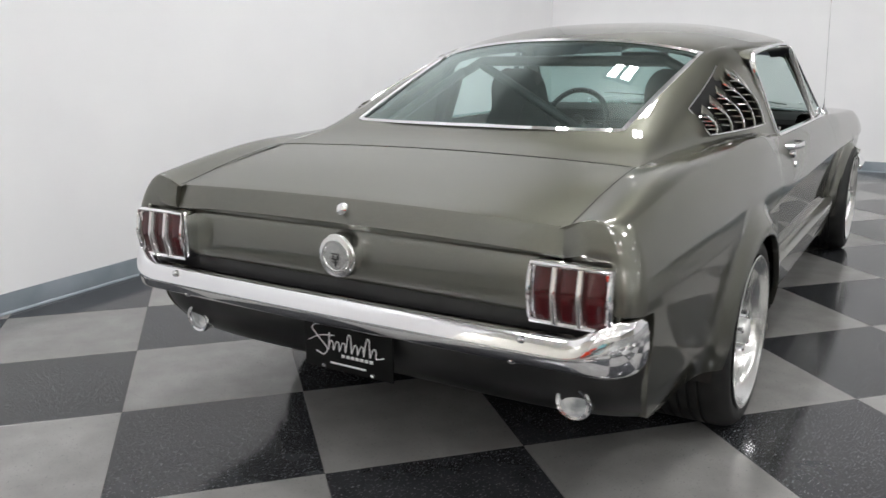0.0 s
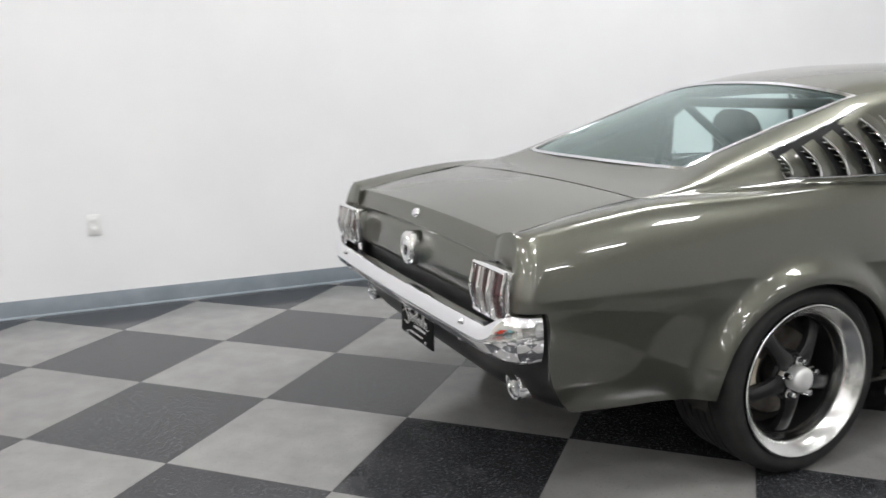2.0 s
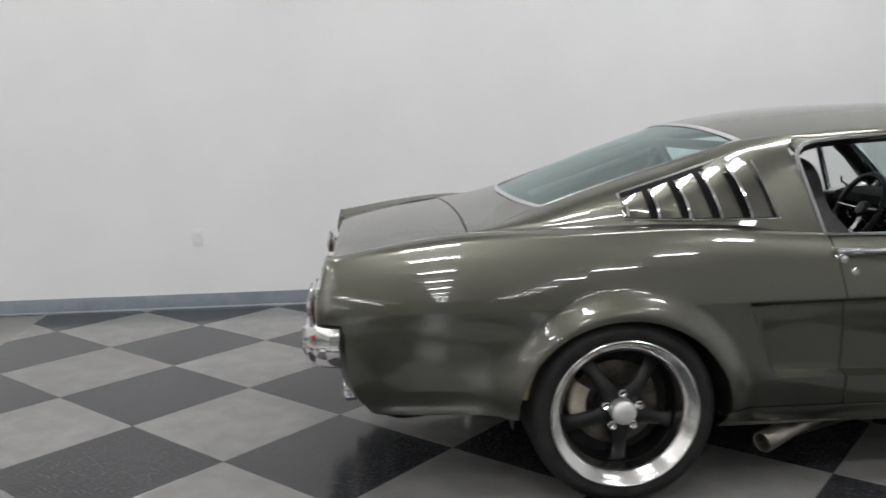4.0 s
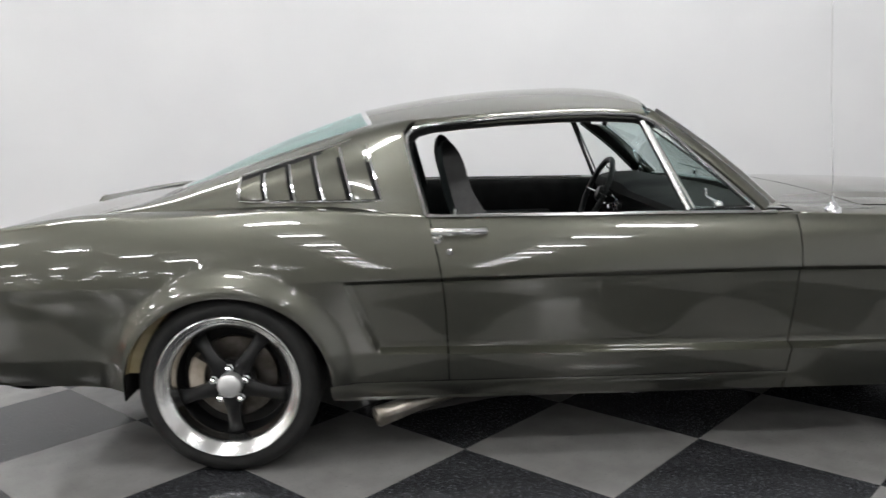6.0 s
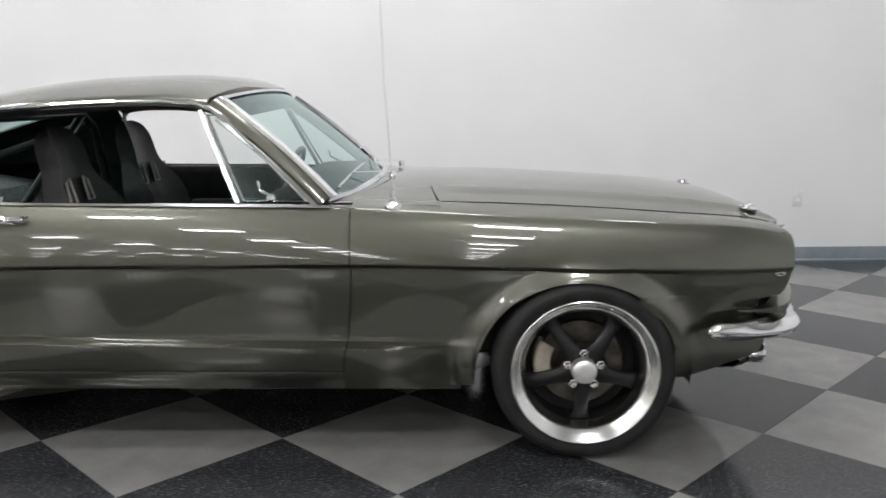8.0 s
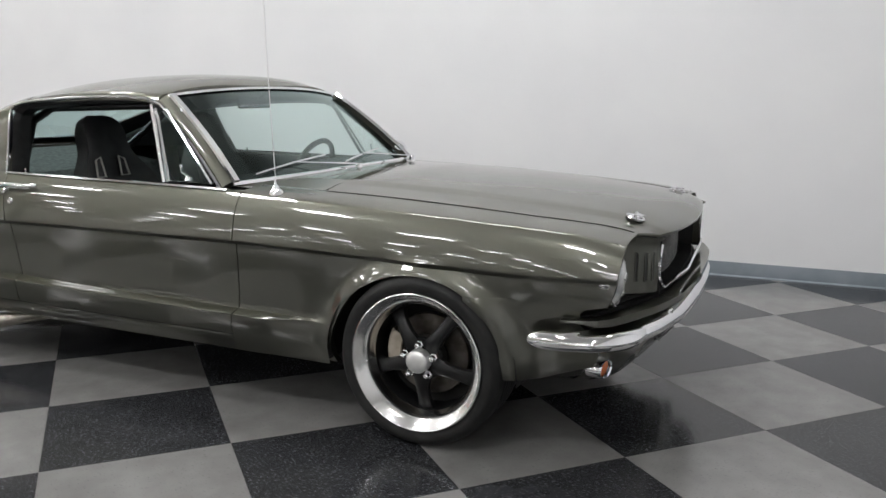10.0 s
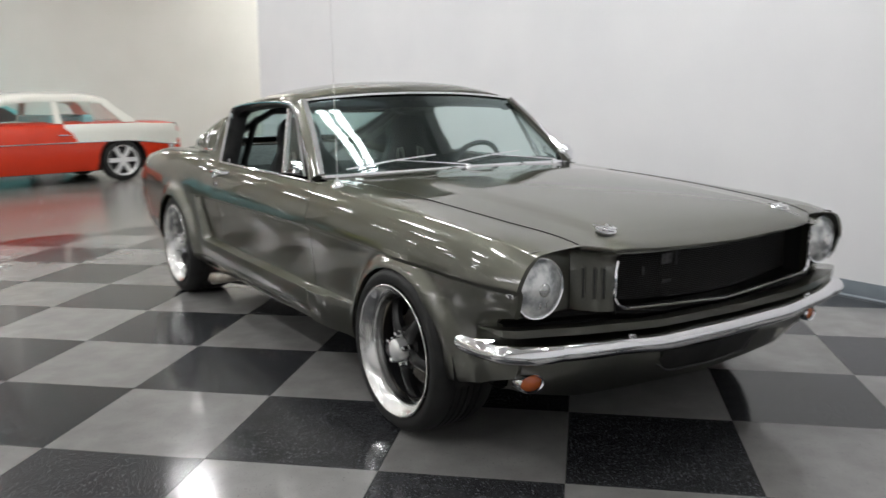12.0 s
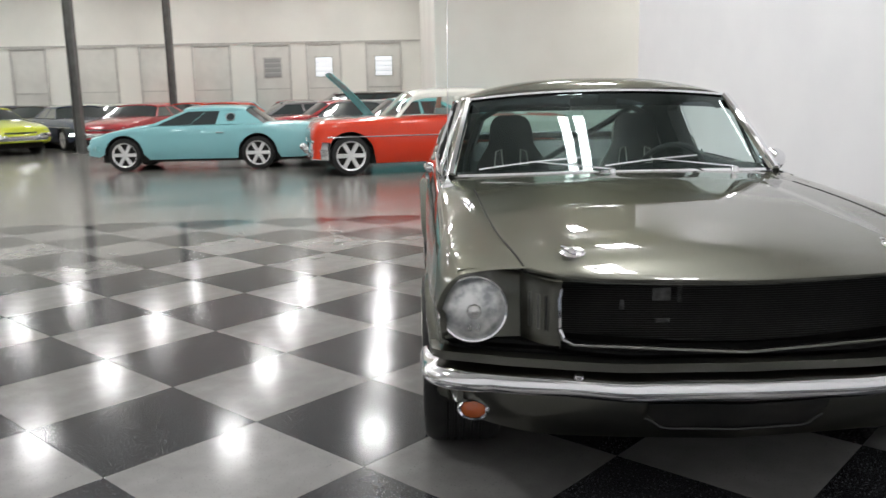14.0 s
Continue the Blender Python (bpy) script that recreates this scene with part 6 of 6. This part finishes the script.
def parked_car(m, label, paint, L=4.7, W=1.8, H=1.29, wb=2.75, belt=0.92, roof=None, cab=(-1.45, 0.75), top=(-0.85, 0.25), hood=0.84, tail=0.86, nose=0.70, sill=0.24, wheel_r=0.32, roof_paint=None, rear_paint=None, chrome=True, fins=0.0, simple=False, windows=((0.12, 0.48), (0.52, 0.93)), porthole=None, glass=None, shift=-0.05, seats=None, thick=0.085, bump_z=None, bump_h=0.06, dome=0.03, grille=False):
    """A parked car: shell with wheel arches, cabin with glass, wheels, bumpers and lamps. x ahead, y left, z up."""
    ob = thing("parked_car", m, label, "car", "cars parked in the hall")
    roof_paint = roof_paint or paint
    glass = glass or FAR_GLASS
    ztop = curve([-L / 2, -L / 2 + 0.15, -L / 2 + 0.5, cab[0], (cab[0] + cab[1]) / 2, cab[1], L / 2 - 0.7, L / 2 - 0.22, L / 2 - 0.07, L / 2], [tail - 0.10 + fins, tail + fins, tail + 0.01 + fins, belt, belt, belt - 0.01, hood, nose + 0.06, nose + 0.01, nose - 0.09])
    plan = curve([-L / 2, -L / 2 + 0.06, -L / 2 + 0.25, -L / 2 + 1, 0, L / 2 - 0.9, L / 2 - 0.25, L / 2 - 0.06, L / 2], [W * 0.41, W * 0.45, W * 0.478, W * 0.497, W / 2, W * 0.497, W * 0.475, W * 0.445, W * 0.40])
    arch_r = wheel_r + 0.065
    axles = (-wb / 2 + shift, wb / 2 + shift)

    def zb(x):
        z = sill + 0.10 * smooth(L / 2 - 0.7, L / 2, abs(x))
        for a in axles:
            if abs(x - a) < arch_r:
                z = max(z, wheel_r + math.sqrt(arch_r ** 2 - (x - a) ** 2))
        return z

    xs = sorted({round(sx * (L / 2 - q), 4) for sx in (-1, 1) for q in (0.02, 0.04, 0.07, 0.12)} | set(np.round(np.linspace(-L / 2, L / 2, 40), 4)) | {round(a + arch_r * q, 4) for a in axles for q in np.cos(np.linspace(0, math.pi, 17)) * 0.999})

    def section(x, s):
        w, zt, lo = plan(x), ztop(x), zb(x)
        zm = min((sill + zt) / 2 + 0.08, zt - 0.135)
        side = curve([sill, sill + 0.12, zm - 0.08, zm, zm + 0.03, zt - 0.09], [0.93, 0.985, 1, 0.995, 0.985, 0.97])
        pts = [(w * side(z), z) for z in np.linspace(lo, zt - 0.09, 6)] + [(w * 0.93, zt - 0.03), (w * 0.85, zt), (w * 0.45, zt + 0.02), (0, zt + 0.028)]
        return [(x, s * y, z) for y, z in pts]

    bm = bmesh.new()
    rows = []
    for x in xs:
        r = section(x, -1)
        rows.append(r + [(p[0], -p[1], p[2]) for p in r[-2::-1]])
    vs = sheet(bm, rows)
    bm.faces.new(vs[0])
    bm.faces.new(vs[-1])
    tidy(bm)
    BODY = part("body", bm, paint, ob)
    if rear_paint:
        for s in (-1, 1):
            bm = bmesh.new()
            rr = []
            for x in np.linspace(-L / 2 + 0.03, -0.40, 22):
                w, zt = plan(x), ztop(x)
                zl = 0.66 - 0.10 * smooth(-1.2, -L / 2, x)
                cut = 0.10 * smooth(-0.75, -0.40, x)
                rr.append([(x + q * cut, s * (w * k + 0.004), z) for k, z, q in ((0.998, zl, -1), (0.99, (zl + zt) / 2, 0), (0.972, zt - 0.085, 1), (0.932, zt - 0.026, 1))])
            sheet(bm, rr)
            part("two_tone_panel", bm, rear_paint, BODY, "cream white rear side panel")
    # cabin
    zr = roof or H
    wr, wbelt = W * 0.36, W * 0.455
    lo_pts = [(cab[0], belt), (cab[1], belt - 0.005)]
    bm = bmesh.new()
    rows = []
    for k in range(13):
        f = k / 12
        x = top[0] + (top[1] - top[0]) * f
        e = dome * (2 * f - 1) ** 4
        rows.append([(x, wr * math.sin(t), zr - thick - e + thick * math.cos(t) ** 0.7) for t in np.linspace(-math.pi / 2, math.pi / 2, 13)])
    sheet(bm, rows)
    returns(bm, (0, 0, -0.03))
    part("roof", bm, roof_paint, ob)

    def cab_pt(f, g, s):
        """f from rear to front along the cabin, g from belt to roof."""
        xb, xt = cab[0] + (cab[1] - cab[0]) * f, top[0] + (top[1] - top[0]) * f
        return Vector((xb + (xt - xb) * g, s * (wbelt + (wr - wbelt) * g), belt - 0.01 + (zr - thick - 0.015 - belt) * g))
    for s in (-1, 1):
        for a, b in windows:
            bm = bmesh.new()
            sheet(bm, [[cab_pt(a + (b - a) * i / 4, g, s) for g in (0, 0.5, 1)] for i in range(5)])
            part("side_window", bm, glass, ob)
        edges = [0.0] + [v for pair in windows for v in pair] + [1.0]
        for a in zip(edges[0::2], edges[1::2]):
            bm = bmesh.new()
            sheet(bm, [[cab_pt(a[0] + (a[1] - a[0]) * i, g, s) + Vector((0, s * 0.004, 0)) for g in (0, 0.5, 1)] for i in (0, 1)])
            returns(bm, (0, -s * 0.03, 0))
            part("pillar", bm, roof_paint, ob)
    for s in ((-1, 1) if porthole else ()):
        c, u = cab_pt(porthole[0], porthole[1], s), cab_pt(porthole[0], porthole[1] + 0.1, s)
        tilt = math.degrees(math.atan2(abs(c.y) - abs(u.y), u.z - c.z))
        mp = Matrix.Translation(c) @ pose(0, 0, 0, (90 - tilt) * -s)
        bm = bmesh.new()
        lathe(bm, [(0.082, -0.02), (0.086, 0.012), (0.102, 0.012), (0.106, -0.02)], mp, 24)
        PORT = part("porthole", bm, CHROME, ob, "round porthole with a bright ring")
        bm = bmesh.new()
        lathe(bm, [(0, 0.008), (0.084, 0.008)], mp, 24)
        part("porthole_glass", bm, FAR_GLASS, PORT)
    for f, nm in ((0.0, "rear_window"), (1.0, "windscreen")):
        bm = bmesh.new()
        sheet(bm, [[cab_pt(f, g, s) + Vector(((0.10 if f else -0.10) * (1 - s * s) * (1 - 0.5 * g), 0, 0.05 * g * (1 - s * s))) for g in (0, 0.5, 1)] for s in np.linspace(-1, 1, 9)])
        part(nm, bm, glass, ob)
    if seats:
        for x in (cab[0] + 0.75, cab[1] - 1.15):
            bm = bmesh.new()
            box(bm, (x - 0.10, -W * 0.38, 0.55), (x + 0.08, W * 0.38, belt + 0.12), 0.05, 3)
            part("bench_seat", bm, seats, ob, "turquoise bench seat")
    # wheels
    for a in axles:
        for s in (-1, 1):
            mw = Matrix.Translation((a, s * (plan(a) - 0.01), wheel_r - 0.004)) @ pose(0, 0, 0, 90 if s < 0 else -90)
            bm = bmesh.new()
            lathe(bm, [(wheel_r * 0.74, -0.2), (wheel_r - 0.02, -0.2), (wheel_r, -0.17), (wheel_r, -0.04), (wheel_r - 0.025, -0.005), (wheel_r * 0.77, 0.0), (wheel_r * 0.74, -0.02)], mw, 32)
            WH = part("wheel", bm, FAR_TYRE, ob)
            bm = bmesh.new()
            lathe(bm, [(wheel_r * 0.74, -0.005), (wheel_r * 0.70, -0.012), (wheel_r * 0.68, -0.04), (wheel_r * 0.66, -0.05)], mw, 32)
            for k in range(6):
                c = mw @ pose(0, 0, 0, 0, 0, 60 * k)
                rows = [[c @ Vector((r, q, h)) for q, h in ((-0.04, -0.055), (-0.03, -0.02), (0.03, -0.02), (0.04, -0.055))] for r in (0.02, wheel_r * 0.3, wheel_r * 0.69)]
                sheet(bm, rows)
            lathe(bm, [(0, -0.012), (0.05, -0.014), (0.06, -0.05)], mw, 16)
            part("alloy_rim", bm, FAR_RIM, WH)
            bm = bmesh.new()
            lathe(bm, [(0, -0.10), (wheel_r * 0.70, -0.10)], mw, 20)
            part("brake_plate", bm, UNDER, WH)
            bm = bmesh.new()
            sheet(bm, [[(a + r * math.cos(t), s * (plan(a) + d), wheel_r + r * math.sin(t)) for r, d in ((arch_r - 0.004, -0.06), (arch_r - 0.006, -0.34), (0.02, -0.34))] for t in np.linspace(0, math.pi, 17)])
            part("wheel_well", bm, UNDER, ob)
    part("underbody", box(bmesh.new(), (-L / 2 + 0.3, -W * 0.40, 0.18), (L / 2 - 0.3, W * 0.40, 0.5), 0.02), UNDER, ob)
    if simple:
        return ob
    cm = CHROME if chrome else paint
    for sx, z in ((1, bump_z or nose - 0.20), (-1, bump_z or tail - 0.34)):
        bm = bmesh.new()
        pts = []
        for k in range(17):
            v = -1 + 2 * k / 16
            pts.append((sx * (L / 2 + 0.03 - 0.30 * max(0, abs(v) - 0.72) / 0.28 * 1.0), v * W * 0.49, z))
        sweep(bm, pts, [(-0.035, -bump_h), (0.035, -bump_h), (0.055, 0), (0.035, bump_h), (-0.035, bump_h)])
        part("bumper", bm, cm, ob)
        for s in (-1, 1):
            bm = bmesh.new()
            lathe(bm, [(0, 0.03), (0.06, 0.022), (0.085, 0.0), (0.09, -0.05)], Matrix.Translation((sx * (L / 2 - 0.05), s * W * 0.36, (nose if sx > 0 else tail) - 0.10)) @ pose(0, 0, 0, 0, 90 * sx), 20)
            part("headlamp" if sx > 0 else "tail_lamp", bm, LENS if sx > 0 else TAIL_RED, ob)
    if grille:
        bm = bmesh.new()
        for k in range(5):
            z = bump_z + 0.15 + k * (nose - bump_z - 0.26) / 4
            sweep(bm, [(L / 2 + 0.012 - 0.05 * abs(v) ** 3, v * W * 0.30, z) for v in np.linspace(-1, 1, 9)], [(-0.012, -0.014), (0.012, -0.014), (0.012, 0.014), (-0.012, 0.014)])
        part("grille", bm, CHROME, ob, "bright barred grille")
        for s in (-1, 1):
            bm = bmesh.new()
            lathe(bm, [(0, 0.10), (0.04, 0.09), (0.07, 0.05), (0.08, 0.0), (0.08, -0.06)], Matrix.Translation((L / 2 + 0.05, s * W * 0.24, bump_z + 0.02)) @ pose(0, 0, 0, 0, 90), 18)
            part("bumper_guard", bm, CHROME, ob)
            bm = bmesh.new()
            box(bm, (L / 2 - 0.03, min(s * W * 0.28, s * W * 0.44), bump_z + 0.13), (L / 2 + 0.02, max(s * W * 0.28, s * W * 0.44), nose - 0.24), 0.02, 3)
            part("parking_lamp", bm, CHROME, ob)
    if chrome:
        for s in (-1, 1):
            bm = bmesh.new()
            sweep(bm, [(x, s * (plan(x) + 0.003), 0.665 - 0.10 * smooth(-1.2, -L / 2, x)) for x in np.linspace(-L / 2 + 0.1, L / 2 - 0.25, 24)], ring(0.010, 6))
            part("side_trim", bm, CHROME, BODY)
    for s in (-1, 1):
        bm = bmesh.new()
        box(bm, (-0.35, min(s * W * 0.49, s * W * 0.51), 0.78), (-0.18, max(s * W * 0.49, s * W * 0.51), 0.80), 0.006)
        part("door_handle", bm, CHROME, BODY)
    return ob


def solid(name, c, metal=0.0):
    m = car_paint(name, c, tuple(v * 0.85 for v in c), metal, 0.35)
    m.node_tree.nodes["Principled BSDF"].inputs["Coat IOR"].default_value = 1.45
    return m


AQUA = solid("turquoise_paint", (0.24, 0.52, 0.55))
TEAL = solid("deep_turquoise_paint", (0.20, 0.58, 0.59))
RED = solid("orange_red_paint", (0.66, 0.035, 0.006))
CREAM = solid("cream_white_paint", (0.80, 0.80, 0.73))
YELLOW = solid("acid_yellow_paint", (0.55, 0.62, 0.04))
NAVY = solid("navy_paint", (0.02, 0.035, 0.08))
INK = solid("black_paint", (0.012, 0.012, 0.014))
DEEP = solid("deep_red_paint", (0.36, 0.02, 0.03))
SILVER = solid("silver_grey_paint", (0.22, 0.22, 0.23), 0.6)
WHITE = solid("white_car_paint", (0.7, 0.7, 0.68))


def heading(x, y, deg, scale):
    return pose(x, y, 0, 0, 0, deg) @ Matrix.Scale(scale, 4)


parked_car(heading(-9.62, -4.63, -90, 0.815), "pale turquoise two-door coupe with porthole roof on concrete", AQUA, L=5.2, W=1.83, H=1.36, wb=2.84, belt=0.97, cab=(-1.185, 1.255), top=(-0.785, 0.535), hood=0.87, tail=0.94, nose=0.70, wheel_r=0.35, chrome=False, windows=((0.42, 0.64), (0.645, 0.93)), porthole=(0.27, 0.52), shift=0.375, thick=0.10)
parked_car(heading(-8.35, -0.69, -78, 0.90), "orange-red and cream two-tone classic hardtop with chrome bumpers", RED, L=4.68, W=1.88, H=1.47, wb=2.92, belt=0.98, cab=(-1.52, 0.92), top=(-1.12, 0.55), bump_z=0.43, bump_h=0.15, dome=0.07, hood=0.95, tail=0.95, nose=0.86, sill=0.20, grille=True, wheel_r=0.345, roof_paint=CREAM, rear_paint=CREAM, glass=CLEAR, windows=((0.10, 0.50), (0.55, 0.965)), shift=0.24, seats=AQUA, thick=0.13)
HOODED = parked_car(heading(-11.8, -1.35, -76, 0.86), "turquoise classic car with its hood propped open", TEAL, L=4.6, W=1.8, H=1.36, wb=2.7, belt=0.95, hood=0.88, tail=0.9, nose=0.78, bump_z=0.46, grille=True)
bm = bmesh.new()
rows = []
for k in range(9):
    f = k / 8
    rows.append([(0.80 + 0.92 * f, v * 0.66 * (1 - 0.1 * f), 0.97 + 0.95 * f + 0.05 * math.sin(3 * f) + 0.03 * (1 - v * v)) for v in np.linspace(-1, 1, 9)])
sheet(bm, rows)
returns(bm, (-0.03, 0, -0.05))
part("open_hood", bm, TEAL, HOODED, "raised turquoise hood")
row = [
    (-15.3, -11.75, 48, YELLOW, "acid yellow classic coupe"), (-16.6, -10.0, 40, NAVY, "navy blue classic coupe"), (-16.6, -8.3, -10, DEEP, "deep red classic coupe"), (-16.8, -6.2, -12, RED, "orange-red classic coupe"),
    (-15.9, -4.3, -75, SILVER, "silver-grey coupe"), (-16.0, -1.6, -15, DEEP, "deep red classic coupe"), (-20.4, -13.6, -8, NAVY, "navy blue classic coupe"), (-20.6, -11.3, -8, CREAM, "cream classic coupe"),
    (-20.5, -9.2, -8, RED, "orange-red classic coupe"), (-20.7, -6.9, -8, AQUA, "turquoise classic coupe"), (-20.3, -4.8, -8, DEEP, "deep red classic coupe"), (-13.1, -2.3, -20, SILVER, "silver-grey coupe"), (-18.3, -15.0, -8, WHITE, "white classic coupe"),
    (-18.6, -9.6, -6, CREAM, "cream classic coupe"), (-18.2, -7.4, -10, RED, "orange-red classic coupe"), (-18.4, -11.9, -8, INK, "black classic coupe"), (-18.0, -0.6, -14, WHITE, "white classic coupe"), (-14.6, -3.1, -70, DEEP, "deep red classic coupe"), (-13.9, -13.6, 40, INK, "black classic coupe")]
for x, y, a, paint, words in row:
    parked_car(heading(x, y, a, 0.87), words + " parked on the hall floor", paint, bump_z=0.45, grille=True)
parked_car(heading(-17.2, -3.0, -80, 0.85), "tall black wagon parked on the hall floor", INK, L=4.9, W=1.9, H=1.55, belt=1.05, cab=(-2.3, 0.95), top=(-2.1, 0.35), hood=1.05, tail=1.1, nose=0.92, wheel_r=0.38, chrome=False)
# ---- checkered vinyl floor: one object a tile ----
def clip_poly(poly, p0, p1, q0, q1):
    def cut(pts, inside, cross):
        out = []
        for a, b in zip(pts, pts[1:] + pts[:1]):
            if inside(a):
                out.append(a)
            if inside(a) != inside(b):
                out.append(cross(a, b))
        return out
    for k, lim, sign in ((0, p0, 1), (0, p1, -1), (1, q0, 1), (1, q1, -1)):
        poly = cut(poly, lambda a: (a[k] - lim) * sign >= 0, lambda a, b: tuple(a[i] + (b[i] - a[i]) * (lim - a[k]) / (b[k] - a[k]) for i in range(2)))
        if not poly:
            return []
    return poly


TILE_MESH = {}
P_LOW, P_HIGH, Q_LOW, Q_HIGH = -8.5 * HALF, FRONT_P - 0.001, -17 * HALF, WALL_Q - 0.001
for i in range(-10, 14):
    for j in range(-19, 9):
        if (i + j) % 2:
            continue
        g = 0.0009
        loc = [(0, -HALF + g), (HALF - g, 0), (0, HALF - g), (-HALF + g, 0)]
        c = (i * HALF, (j + 1) * HALF)
        poly = clip_poly([(c[0] + a, c[1] + b) for a, b in loc], P_LOW, P_HIGH, Q_LOW, Q_HIGH)
        if len(poly) < 3:
            continue
        dark = i % 2 == 0
        whole = len(poly) == 4 and all(abs(a[0] - c[0] - b[0]) + abs(a[1] - c[1] - b[1]) < 1e-6 for a, b in zip(poly, loc))
        key = (whole, dark) if whole else (i, j)
        if key not in TILE_MESH:
            pts = [(a - c[0], b - c[1]) for a, b in poly]
            ins = [(a * 0.997, b * 0.997) for a, b in pts] if whole else pts
            n = len(pts)
            co = [(a, b, 0.0) for a, b in ins] + [(a, b, -0.0008) for a, b in pts] + [(a, b, -0.004) for a, b in pts]
            faces = [tuple(range(n))] + [(r * n + k, (r + 1) * n + k, (r + 1) * n + (k + 1) % n, r * n + (k + 1) % n) for r in range(2) for k in range(n)]
            me = bpy.data.meshes.new("tile")
            me.from_pydata(co, [], faces)
            me.materials.append(DARK_TILE if dark else LIGHT_TILE)
            TILE_MESH[key] = me
        ob = new("tile", TILE_MESH[key])
        ob.parent = FLOOR
        ob.location = (c[0], c[1], 0)
